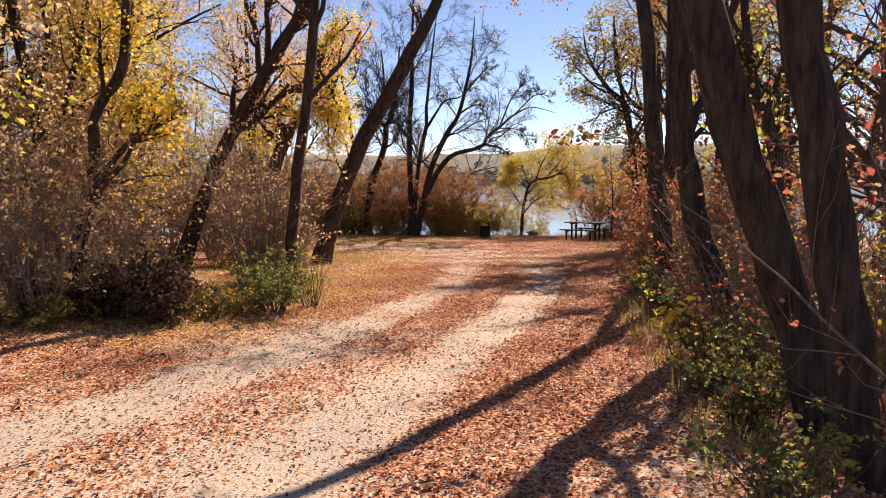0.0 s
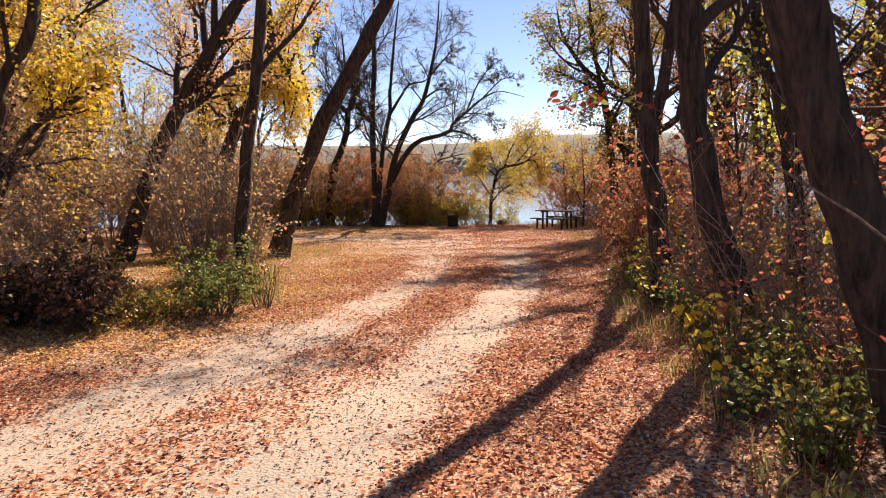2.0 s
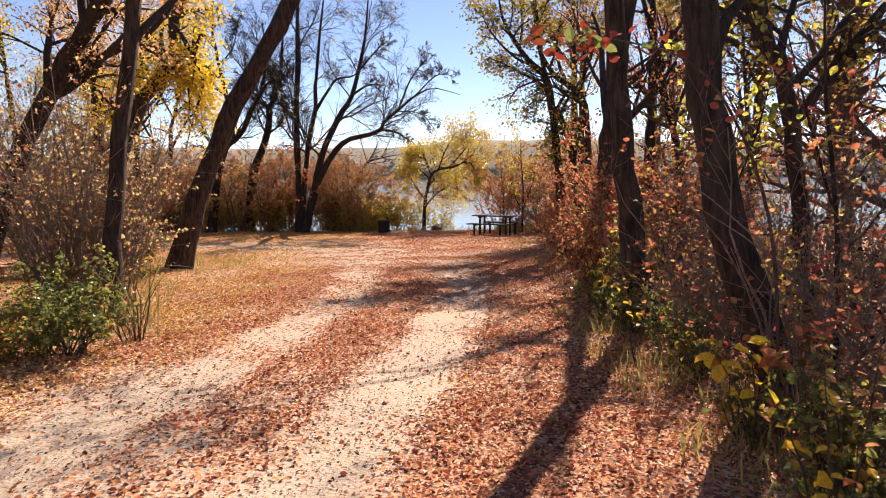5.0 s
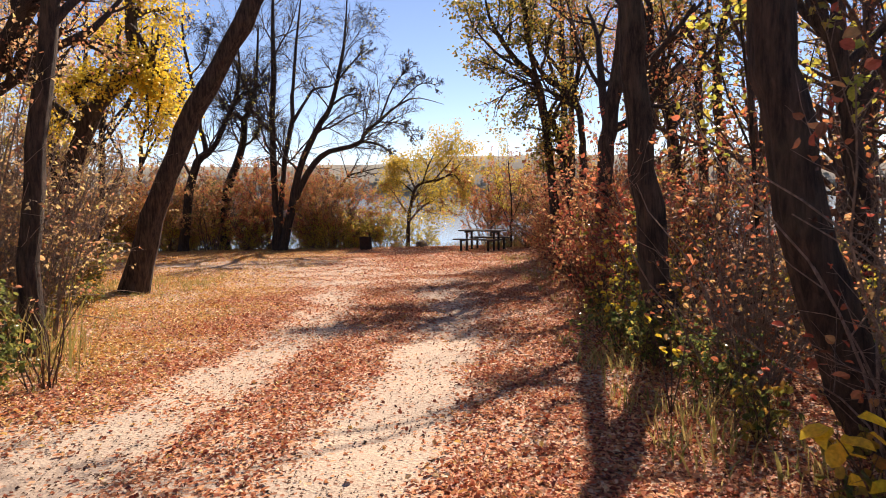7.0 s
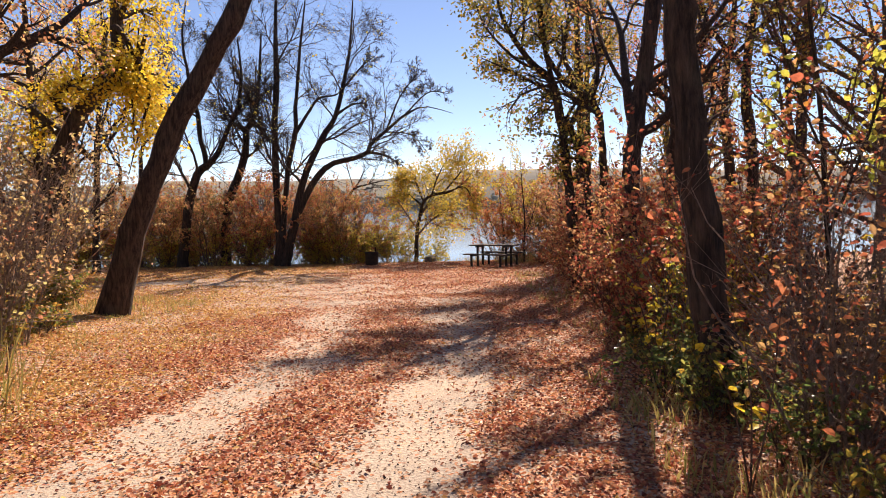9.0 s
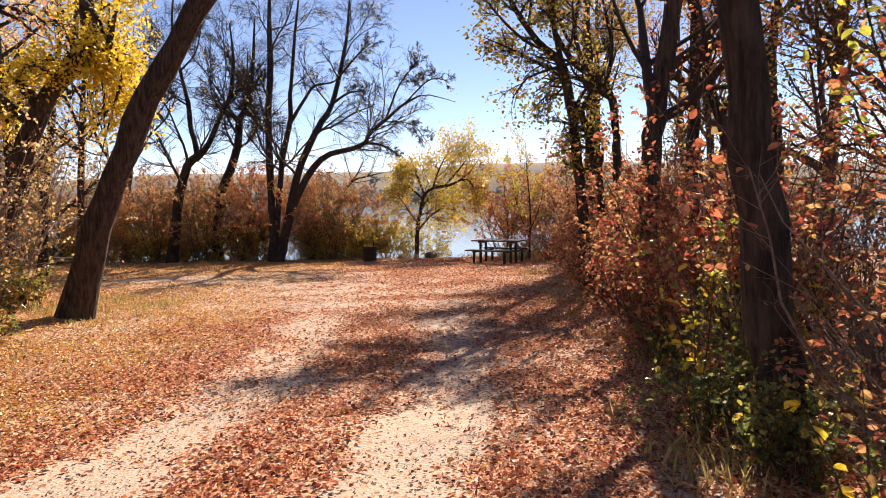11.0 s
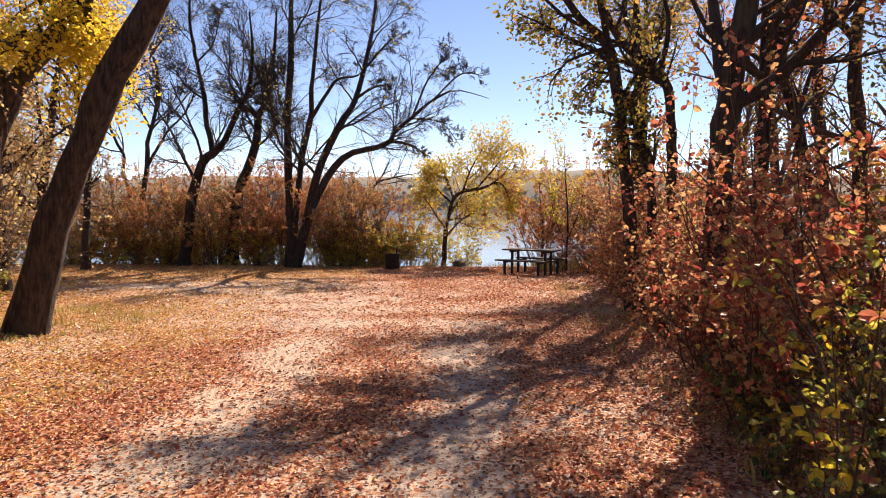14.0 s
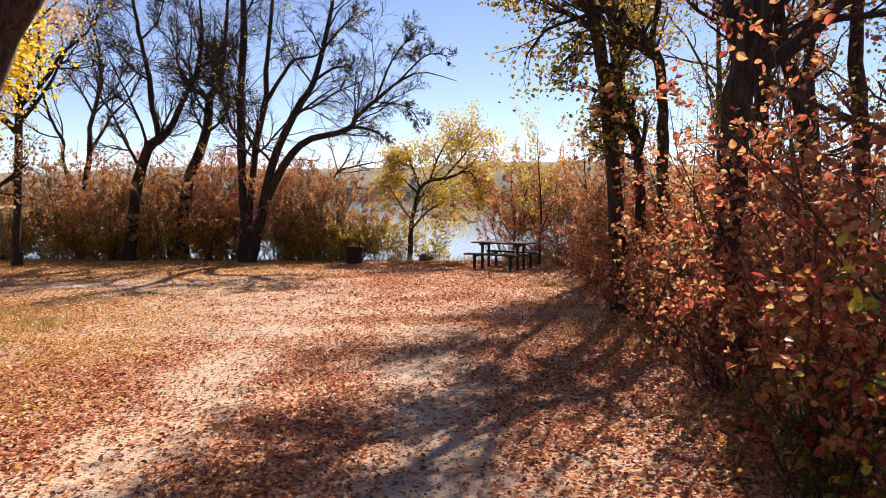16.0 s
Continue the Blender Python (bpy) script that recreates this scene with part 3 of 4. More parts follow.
tree("waterside_tree", "bare leaning tree with a broken fork behind the hedge", [(-9.0, 31.5, -0.8, 0.26), (-8.95, 31.5, 0.2, 0.24), (-8.74, 31.5, 1.9, 0.22), (-8.37, 31.5, 2.76, 0.2), (-8.03, 31.5, 3.93, 0.18), (-7.96, 31.5, 4.71, 0.17), (-7.66, 31.5, 5.21, 0.14), (-7.5, 31.5, 5.71, 0.12), (-7.34, 31.5, 6.92, 0.08), (-7.22, 31.5, 8.6, 0.04)],
     limbs=([(-7.96, 31.5, 4.65, 0.12), (-8.3, 31.5, 5.0, 0.1), (-8.7, 31.5, 5.22, 0.07), (-9.0, 31.5, 5.9, 0.04), (-9.0, 31.5, 6.9, 0.015)], [(-7.55, 31.5, 5.6, 0.09), (-7.9, 31.4, 6.3, 0.06), (-8.3, 31.3, 7.3, 0.03)], [(-8.1, 31.5, 3.6, 0.07), (-7.5, 31.3, 4.0, 0.05), (-7.0, 31.2, 4.9, 0.02)]), levels=BARE, seed=17, slim=0.8, bark=BARK_FAR, leaf=LEAF_OLIVE, leaf_count=900, leaf_size=0.07)
tree("clump_tree", "clump of bare dark trunks, one limb bowed over the water", [(-6.5, 30.2, -0.75, 0.24), (-6.45, 30.2, 0.3, 0.22), (-6.47, 30.2, 1.18, 0.2), (-6.52, 30.2, 2.96, 0.185), (-6.47, 30.2, 5.01, 0.17), (-6.35, 30.2, 6.63, 0.15), (-6.35, 30.2, 8.2, 0.11), (-6.2, 30.2, 11, 0.04)],
     limbs=([(-6.4, 30.1, -0.75, 0.2), (-6.3, 30.15, 0.6, 0.18), (-6.17, 30.2, 2.02, 0.165), (-5.95, 30.2, 3.52, 0.15), (-5.69, 30.2, 4.49, 0.14), (-5.64, 30.2, 5.55, 0.11), (-5.55, 30.2, 6.49, 0.095), (-5.39, 30.2, 7.9, 0.07), (-5.1, 30.2, 10, 0.025)],
            [(-5.72, 30.2, 4.4, 0.1), (-5.16, 30.2, 5.28, 0.085), (-4.73, 30.2, 5.81, 0.07), (-4.04, 30.2, 5.95, 0.045), (-3.6, 30.1, 6.4, 0.015)],
            [(-6.2, 30.0, -0.75, 0.27), (-6.02, 30.0, 0.0, 0.25), (-5.71, 30.0, 1.33, 0.22), (-5.29, 30.0, 2.95, 0.18), (-4.58, 30.0, 4.31, 0.16), (-4.08, 30.0, 5.1, 0.14), (-3.75, 30.0, 6.3, 0.11), (-3.45, 30.0, 7.7, 0.075), (-3.3, 30.0, 9.6, 0.03)],
            [(-5.66, 30.0, 1.3, 0.17), (-5.02, 30.0, 2.56, 0.16), (-4.32, 30.0, 3.24, 0.15), (-3.36, 30.0, 3.47, 0.135), (-2.87, 30.0, 3.7, 0.12), (-2.75, 30.0, 4.0, 0.1), (-2.13, 30.0, 4.5, 0.085), (-1.45, 30.0, 5.05, 0.065), (-0.64, 30.0, 5.38, 0.035), (0.45, 30.0, 5.1, 0.012)],
            [(-2.9, 30.0, 3.68, 0.08), (-2.26, 30.0, 3.56, 0.06), (-1.59, 30.0, 3.17, 0.015)], [(-2.13, 30.0, 4.5, 0.055), (-1.59, 30.0, 5.77, 0.04), (-0.83, 30.0, 6.7, 0.012)], [(-1.45, 30.0, 5.05, 0.045), (-0.5, 30.0, 5.91, 0.03), (0.31, 30.0, 5.85, 0.01)], [(-2.2, 30.0, 4.45, 0.04), (-1.18, 30.0, 4.3, 0.03), (-0.5, 30.0, 3.5, 0.01)],
            [(-4.1, 30.0, 5.1, 0.07), (-3.4, 29.9, 5.5, 0.05), (-2.8, 29.8, 5.5, 0.015)], [(-3.8, 30.0, 6.1, 0.06), (-3.0, 30.1, 7.0, 0.045), (-2.5, 30.2, 7.4, 0.012)], [(-6.5, 30.2, 4.0, 0.05), (-7.2, 30.0, 4.9, 0.04), (-7.4, 29.9, 6.2, 0.012)]),
     levels=((9, 0.28, 1.0, 48, 0.32, 0.05, 0.25, 8, 0.36, 0.011), (8, 0.1, 1.0, 42, 0.5, 0.0, 0.28, 6, 0.55, 0.0075), (6, 0.1, 1.0, 36, 0.62, -0.05, 0.35, 5, 0.7, 0.006), (4, 0.1, 1.0, 30, 0.8, -0.12, 0.3, 4, 0.8, 0.005)), seed=18, slim=0.74, bark=BARK_FAR, leaf=LEAF_GOLD, leaf_count=1100, leaf_size=0.07)
THIN = ((8, 0.3, 0.98, 42, 0.35, 0.12, 0.3, 7, 0.6, 0.013), (7, 0.15, 1.0, 40, 0.5, 0.05, 0.35, 6, 0.6, 0.009), (6, 0.15, 1.0, 38, 0.55, 0.0, 0.4, 5, 0.8, 0.006))
tree("bare_tree", "thin bare tree standing behind the hedge", [(-13.9, 34, -0.9, 0.17), (-13.58, 34, 1.94, 0.14), (-13.37, 34, 3.07, 0.125), (-13.34, 34, 4.01, 0.1), (-12.97, 34, 5.29, 0.085), (-12.85, 34, 6.71, 0.07), (-13.13, 34, 7.81, 0.05), (-13.37, 34, 9.2, 0.02)], limbs=([(-13.32, 34, 3.15, 0.09), (-12.87, 34, 3.87, 0.075), (-12.45, 34, 4.5, 0.06), (-11.7, 34, 5.29, 0.04), (-11.2, 34, 6.4, 0.015)], [(-13.2, 34, 4.6, 0.06), (-13.7, 34, 5.5, 0.045), (-14.4, 34, 6.4, 0.015)]), levels=THIN, seed=19, slim=0.8, bark=BARK_FAR)
tree("bare_tree", "thin crooked bare tree beside the hedge", [(-13.2, 33, -0.9, 0.1), (-13.61, 33, 1.76, 0.085), (-13.88, 33, 2.84, 0.075), (-13.8, 33, 3.39, 0.07), (-14.17, 33, 4.08, 0.06), (-14.5, 33, 5.15, 0.05), (-14.6, 33, 7, 0.02)], levels=THIN, seed=22, slim=0.8, bark=BARK_FAR, leaf=LEAF_GOLD, leaf_count=500, leaf_size=0.08)
tree("bare_tree", "slim dark tree at the end of the hedge, nearly bare", [(-12.63, 28, -0.7, 0.17), (-12.56, 28, 0.94, 0.15), (-12.36, 28, 4.06, 0.13), (-12.21, 28, 5.51, 0.1), (-12.06, 28, 7.12, 0.08), (-12, 28, 9.5, 0.03)], limbs=([(-12.38, 28, 4.0, 0.08), (-11.51, 28, 4.92, 0.07), (-11.04, 28, 5.59, 0.055), (-10.34, 28, 6.15, 0.035), (-9.8, 28, 6.9, 0.012)],), levels=THIN, seed=23, slim=0.8, bark=BARK_FAR, leaf=LEAF_YELLOW, leaf_count=900, leaf_size=0.08)
tree("small_yellow_tree", "small crooked tree with yellow-green drooping leaves on the bank", [(-1.2, 32, -0.85, 0.1), (-1.15, 32, 0.0, 0.085), (-1.05, 32, 0.9, 0.075), (-0.7, 32, 1.9, 0.065), (0.3, 32, 2.15, 0.05), (1.0, 32, 2.6, 0.02)],
     limbs=([(-0.8, 32, 1.7, 0.05), (-1.1, 32, 2.5, 0.04), (-1.4, 32, 3.3, 0.015)], [(-0.5, 32, 1.95, 0.04), (-0.2, 32, 2.8, 0.03), (0.3, 32, 3.7, 0.012)], [(0.0, 32, 2.1, 0.04), (0.7, 32, 2.9, 0.03), (1.3, 32, 3.7, 0.012)], [(-0.9, 32, 1.6, 0.04), (-1.5, 32, 2.1, 0.03), (-2.0, 32, 2.2, 0.012)], [(0.2, 32, 2.15, 0.035), (0.9, 31.9, 2.3, 0.025), (1.3, 31.8, 1.5, 0.01)]),
     levels=((7, 0.25, 1, 60, 0.5, 0.02, 0.3, 6), (6, 0.2, 1, 50, 0.6, -0.1, 0.35, 5), (3, 0.2, 1, 45, 0.7, -0.2, 0.35, 5)), leaf=LEAF_GOLD, leaf_count=12000, leaf_size=0.085, seed=20, spread=0.17, twig=TWIG)
tree("small_bare_tree", "small bare bush tree leaning over the water", [(-4.6, 33, -0.9, 0.07), (-4.5, 33, 0.6, 0.06), (-4.34, 33, 1.46, 0.055), (-3.86, 33, 2.32, 0.045), (-3.25, 33, 2.54, 0.035), (-2.5, 33, 2.7, 0.015)], limbs=([(-3.9, 33, 2.28, 0.035), (-3.55, 33, 2.75, 0.028), (-3.3, 33, 3.3, 0.012)],), levels=((9, 0.3, 1, 45, 0.5, 0.1, 0.35, 6), (6, 0.2, 1, 45, 0.5, 0, 0.4, 5)), seed=21, bark=BARK_FAR)
# beside the track
tree("trackside_tree", "thick furrowed dark trunk leaning towards the track", [(2.6, 1.0, -0.12, 0.18), (2.34, 1.0, 0.15, 0.162), (2.03, 1.0, 1.18, 0.15), (1.69, 1.0, 2.18, 0.143), (1.44, 1.0, 3.17, 0.135), (1.1, 1.1, 5.2, 0.1), (1.0, 1.2, 8, 0.04)], levels=((4, 0.62, 0.98, 45, 0.25, 0.1, 0.3, 7), (5, 0.2, 1, 42, 0.42, 0.05, 0.35, 6)), seed=31)
tree("trackside_tree", "thick straight dark trunk beside the track", [(2.4, 0.15, -0.1, 0.16), (2.33, 0.2, 0.1, 0.15), (2.17, 0.2, 0.95, 0.135), (1.97, 0.2, 2.13, 0.125), (1.82, 0.2, 2.95, 0.12), (1.6, 0.2, 5, 0.1), (1.5, 0.2, 8, 0.04)], levels=((4, 0.62, 0.98, 45, 0.25, 0.1, 0.3, 7), (5, 0.2, 1, 42, 0.42, 0.05, 0.35, 6)), seed=32)
tree("trackside_tree", "dark trunk wrapped in yellowing leaves beside the track", [(2.36, 7.8, -0.2, 0.165), (2.24, 7.8, 0.66, 0.145), (2.08, 7.8, 1.75, 0.135), (1.98, 7.8, 2.85, 0.125), (1.95, 7.8, 3.5, 0.12), (1.68, 7.85, 5.8, 0.1), (1.2, 8.0, 8, 0.05), (0.9, 8.1, 9.5, 0.02)], levels=((5, 0.5, 0.98, 45, 0.25, 0.1, 0.3, 7), (5, 0.2, 1, 42, 0.42, 0.05, 0.35, 6), (4, 0.2, 1, 40, 0.5, 0, 0.4, 5)), leaf=LEAF_OLIVE, leaf_count=1500, leaf_size=0.08, seed=33)
tree("trackside_tree", "dark leaning trunk with a broad foot beside the track", [(2.68, 4.8, -0.16, 0.19), (2.54, 4.8, 0.25, 0.168), (2.21, 4.8, 1.17, 0.148), (2.03, 4.8, 2.0, 0.14), (1.93, 4.8, 2.7, 0.135), (1.8, 4.8, 5, 0.11), (1.7, 4.8, 8.5, 0.04)], levels=((5, 0.55, 0.98, 45, 0.25, 0.1, 0.3, 7), (5, 0.2, 1, 42, 0.42, 0.05, 0.35, 6)), seed=34)
tree("forked_tree", "forked dark tree standing back from the track", [(4.0, 7, -0.2, 0.14), (3.89, 7, 0.3, 0.125), (3.74, 7, 1.7, 0.115), (3.55, 7, 2.75, 0.105), (3.3, 7, 3.4, 0.09), (3.0, 7, 6, 0.04)], limbs=([(3.68, 7, 2.2, 0.08), (4.2, 7, 2.9, 0.07), (4.9, 7, 3.8, 0.04)],), levels=SPARSE, seed=35, slim=0.8, leaf=LEAF_OLIVE, leaf_count=1200)
tree("leafy_tree", "leafy green and gold tree arching over the clearing", [(3.0, 18, -0.45, 0.2), (2.9, 18, 0.9, 0.17), (2.79, 18, 2.19, 0.15), (2.71, 18, 2.87, 0.145), (2.62, 18, 3.54, 0.14), (2.46, 18, 4.22, 0.13), (2.12, 18, 4.53, 0.11), (1.81, 18, 4.9, 0.09), (1.4, 18, 5.6, 0.06), (1.25, 18, 6.3, 0.02)],
     limbs=([(3.3, 18.1, 0.5, 0.13), (3.28, 18.1, 1.5, 0.12), (3.13, 18, 2.41, 0.11), (2.92, 18, 3.02, 0.11), (2.74, 18, 3.45, 0.1)], [(2.5, 18, 4.1, 0.09), (2.3, 17.8, 4.9, 0.08), (2.2, 17.7, 5.8, 0.05), (2.1, 17.7, 6.7, 0.015)], [(2.55, 18, 3.9, 0.06), (2.1, 17.9, 4.15, 0.05), (1.5, 17.8, 4.45, 0.035), (0.9, 17.7, 4.7, 0.012)],
            [(2.1, 18, 4.5, 0.06), (1.6, 17.7, 4.7, 0.045), (1.0, 17.5, 5.3, 0.03), (0.7, 17.3, 6.0, 0.012)], [(1.8, 18, 4.9, 0.05), (1.9, 18.3, 5.8, 0.04), (1.7, 18.5, 6.9, 0.012)], [(2.6, 18, 3.6, 0.04), (2.2, 18.2, 3.6, 0.03), (1.9, 18.3, 3.3, 0.01)]),
     levels=((9, 0.35, 0.98, 58, 0.26, 0.02, 0.3, 7), (6, 0.15, 1, 48, 0.55, -0.02, 0.35, 6), (4, 0.2, 1, 40, 0.6, -0.1, 0.4, 5)), leaf=LEAF_OLIVE, leaf_count=4800, leaf_size=0.075, spread=0.12, seed=36, slim=0.68, fine=True)
tree("leafy_tree", "dark arching tree with thinning olive and gold leaves", [(3.75, 18.2, -0.45, 0.15), (3.68, 18.2, 1.0, 0.13), (3.62, 18.1, 2.18, 0.12), (3.57, 18, 2.71, 0.115), (3.52, 18, 3.32, 0.115), (3.33, 18, 3.77, 0.11), (2.94, 18, 4.08, 0.1), (2.6, 17.8, 4.3, 0.085), (2.2, 17.7, 5.1, 0.05), (2.1, 17.6, 6.6, 0.02)],
     limbs=([(3.35, 18, 3.7, 0.07), (3.5, 18.1, 4.6, 0.055), (3.3, 18.2, 5.8, 0.03), (3.4, 18.2, 7.0, 0.01)], [(3.0, 18, 4.05, 0.06), (2.8, 18.3, 4.9, 0.05), (3.0, 18.5, 6.2, 0.015)]),
     levels=((8, 0.4, 0.98, 58, 0.26, 0.02, 0.3, 7), (6, 0.15, 1, 48, 0.55, -0.02, 0.35, 6), (4, 0.2, 1, 40, 0.6, -0.1, 0.4, 5)), leaf=LEAF_OLIVE, leaf_count=2200, leaf_size=0.07, spread=0.12, fine=True, seed=37, slim=0.72)
# both long thin limbs are added overhead, to dapple the track with shade
tree("trackside_tree", "thick dark trunk rising out of red shrubs", [(3.2, 14.2, -0.3, 0.18), (3.18, 14.2, 1.0, 0.165), (3.24, 14.2, 2.26, 0.155), (3.4, 14.2, 3.4, 0.145), (3.8, 14.3, 6, 0.12), (4.3, 14.4, 9.5, 0.04)], limbs=([(3.7, 14.25, 5.2, 0.022), (2.4, 13.4, 6.0, 0.018), (1.0, 12.6, 6.6, 0.015), (-0.4, 12.0, 7.0, 0.012), (-1.6, 11.6, 7.1, 0.006)], [(3.75, 14.25, 5.8, 0.022), (2.2, 14.0, 6.6, 0.018), (0.6, 13.4, 7.2, 0.014), (-0.8, 13.0, 7.6, 0.008)]), levels=HIGH, leaf=LEAF_RED, leaf_count=3200, leaf_size=0.066, fine=True, seed=38)
tree("trackside_tree", "dark trunk standing deeper in the thicket", [(5.4, 19, -0.4, 0.2), (5.45, 19, 2.8, 0.16), (5.48, 19, 4.6, 0.13), (5.4, 19, 8, 0.05)], levels=HIGH, leaf=LEAF_RED, leaf_count=1800, leaf_size=0.06, fine=True, seed=39, slim=0.8)
tree("trackside_tree", "slanting grey trunk in the thicket", [(6.6, 19, -0.5, 0.15), (6.45, 19, 1.0, 0.14), (6.25, 19, 2.0, 0.135), (6.06, 19, 3.0, 0.13), (5.8, 19, 3.85, 0.125), (5.6, 19, 4.9, 0.11), (5.0, 19, 7, 0.05)], levels=HIGH, leaf=LEAF_RED, leaf_count=900, leaf_size=0.06, fine=True, seed=40, slim=0.8)
tree("young_tree", "thin young tree with sparse lime-green and yellow leaves", [(3.7, 8.6, -0.25, 0.03), (3.6, 8.6, 1.0, 0.026), (3.45, 8.5, 2.4, 0.02), (3.3, 8.5, 3.6, 0.014), (3.2, 8.4, 4.6, 0.006)], limbs=([(3.6, 8.6, 1.2, 0.016), (3.9, 8.5, 2.1, 0.012), (4.1, 8.4, 3.1, 0.005)], [(3.5, 8.5, 1.9, 0.014), (3.1, 8.3, 2.6, 0.01), (2.9, 8.2, 3.3, 0.004)]),
     levels=((7, 0.25, 1, 45, 0.3, 0.06, 0.3, 6), (4, 0.2, 1, 45, 0.5, 0.0, 0.35, 5)), leaf=LEAF_LIME, leaf_count=260, leaf_size=0.085, fine=2, spread=0.05, seed=42, twig=TWIG)
tree("young_tree", "thin young tree with a few lime-green leaves in the thicket", [(3.3, 5.2, -0.2, 0.025), (3.25, 5.2, 1.2, 0.02), (3.1, 5.2, 2.4, 0.014), (3.0, 5.1, 3.6, 0.005)], limbs=([(3.2, 5.2, 1.4, 0.012), (2.9, 5.1, 2.2, 0.009), (2.7, 5.1, 2.9, 0.004)],),
     levels=((7, 0.25, 1, 45, 0.3, 0.06, 0.3, 6), (4, 0.2, 1, 45, 0.5, 0.0, 0.35, 5)), leaf=LEAF_LIME, leaf_count=110, leaf_size=0.08, fine=2, spread=0.05, seed=43, twig=TWIG)

for n, (x, y, tall, leaf, label) in enumerate(((3.0, 29.2, 4.2, LEAF_GOLD, "slim young tree with small gold and green leaves behind the table"), (2.3, 30.6, 3.2, LEAF_RED, "slim young tree with small reddish leaves on the bank"), (4.1, 27.4, 3.8, LEAF_ORANGE, "slim young tree with orange leaves beside the table"))):
    z = ground_at(x, y)
    tree("young_tree", label, [(x, y, z - 0.1, 0.035), (x + 0.05, y, z + tall * 0.4, 0.026), (x - 0.05, y, z + tall * 0.75, 0.015), (x - 0.1, y, z + tall, 0.005)], limbs=([(x, y, z + 0.8, 0.02), (x - 0.4, y, z + tall * 0.45, 0.014), (x - 0.6, y, z + tall * 0.7, 0.005)], [(x, y, z + 0.9, 0.02), (x + 0.45, y, z + tall * 0.5, 0.014), (x + 0.6, y, z + tall * 0.75, 0.005)]),
         levels=((12, 0.15, 1, 50, 0.3, 0.08, 0.3, 6), (6, 0.2, 1, 45, 0.5, 0.0, 0.35, 5)), leaf=leaf, leaf_count=1900, leaf_size=0.065, spread=0.05, seed=44 + n, twig=TWIG)

# background trees, a few kinds repeated
KINDS = []
for n, (leaf, count) in enumerate(((LEAF_TAN, 9500), (LEAF_GOLD, 9500), (LEAF_OLIVE, 3000), (LEAF_RED, 1500))):
    x, y = ((-12.5, 14.5), (-11.0, 9.0), (8.5, 11.0), (6.2, 8.4))[n]
    z = ground_at(x, y)
    lean = (0.9, -0.6, 0.5, -0.4)[n]
    # the last two kinds get bark and twigs lightened for haze
    KINDS.append(tree("woodland_tree", ("slender woodland tree with thin rusty leaves", "slender woodland tree with thin yellow leaves", "slender woodland tree with olive leaves", "slender bare woodland tree with a few red leaves")[n],
                      [(x, y, z - 0.1, 0.15), (x + 0.2 * lean, y, z + 2, 0.12), (x + 0.6 * lean, y, z + 4.5, 0.1), (x + lean, y, z + 7, 0.06), (x + 1.2 * lean, y, z + 9.5, 0.02)],
                      limbs=([(x + 0.25 * lean, y, z + 2.3, 0.07), (x - 0.4 * lean, y, z + 4.0, 0.05), (x - 0.9 * lean, y, z + 6, 0.02)],),
                      levels=((14, 0.15, 0.98, 58, 0.32, 0.05, 0.3, 7), (5, 0.2, 1, 45, 0.52, 0.03, 0.35, 5), (3, 0.2, 1, 40, 0.55, 0, 0.4, 4)), leaf=leaf, leaf_count=count, leaf_size=0.08, seed=50 + n, group="woodland trees", spread=0.2, bark=BARK_HAZED if n > 1 else None, twig=TWIG if n > 1 else None))
# added for shade: its high crown darkens the track and right-hand shrubs
x, y = 7.8, 20.4
z = ground_at(x, y)
SHADE_TREE = tree("tall_tree", "tall dark woodland tree with a high leafy crown, added to cast shade", [(x, y, z - 0.1, 0.17), (x + 0.1, y, z + 2.5, 0.145), (x - 0.1, y, z + 5, 0.12), (x + 0.2, y, z + 7.5, 0.08), (x + 0.1, y, z + 10.5, 0.02)],
            limbs=([(x - 0.1, y, z + 5.2, 0.08), (x - 1.0, y + 0.3, z + 6.6, 0.06), (x - 1.5, y + 0.3, z + 8.4, 0.02)], [(x, y, z + 6.0, 0.07), (x + 0.9, y - 0.5, z + 7.0, 0.05), (x + 1.5, y - 0.8, z + 8.6, 0.02)]),
            levels=((9, 0.62, 0.98, 58, 0.26, 0.05, 0.3, 7), (6, 0.2, 1, 45, 0.55, 0.03, 0.35, 5), (4, 0.2, 1, 40, 0.55, 0, 0.4, 4)), leaf=LEAF_OLIVE, leaf_count=5200, leaf_size=0.08, seed=60, group="woodland trees", spread=0.2)
rng = np.random.default_rng(77)
SPOTS = [(0, -7.4, 2.6), (0, -8.8, 8.0), (0, -10.8, 12.0), (1, -12.8, 10.0), (0, -10.2, 4.2), (1, -15.5, 7.0), (0, -18, 12.5), (0, -9.5, 6.5), (1, -14, 19), (0, -10.5, 21), (0, -15.5, 11), (1, -17, 15), (0, -13, 5.5), (2, -19, 24), (1, -8.4, 3.4), (0, -18.5, 8), (0, -21, 17), (1, -16, 26.5), (2, -22, 30), (0, -12, 24.5), (1, -9.6, 10.2), (0, -24, 11), (2, -26, 24), (0, -30, 18),
         (3, 5.2, 3.2), (3, 8.4, 14.4), (2, 7.6, 17.6), (0, 9.0, 9.0), (3, 9.5, 17), (2, 8.2, 25), (2, 11.5, 21), (0, 13, 8), (3, 5.6, -0.5), (2, 9.5, 2), (0, 15, 16), (2, 8.5, 29), (0, 17, 24), (3, 10.5, 9.5)]
for n, x, y in SPOTS:
    m = pose(x, y, ground_at(x, y) - 0.05, 0, 0, float(rng.uniform(0, 360)))
    copy_thing(KINDS[n], m)
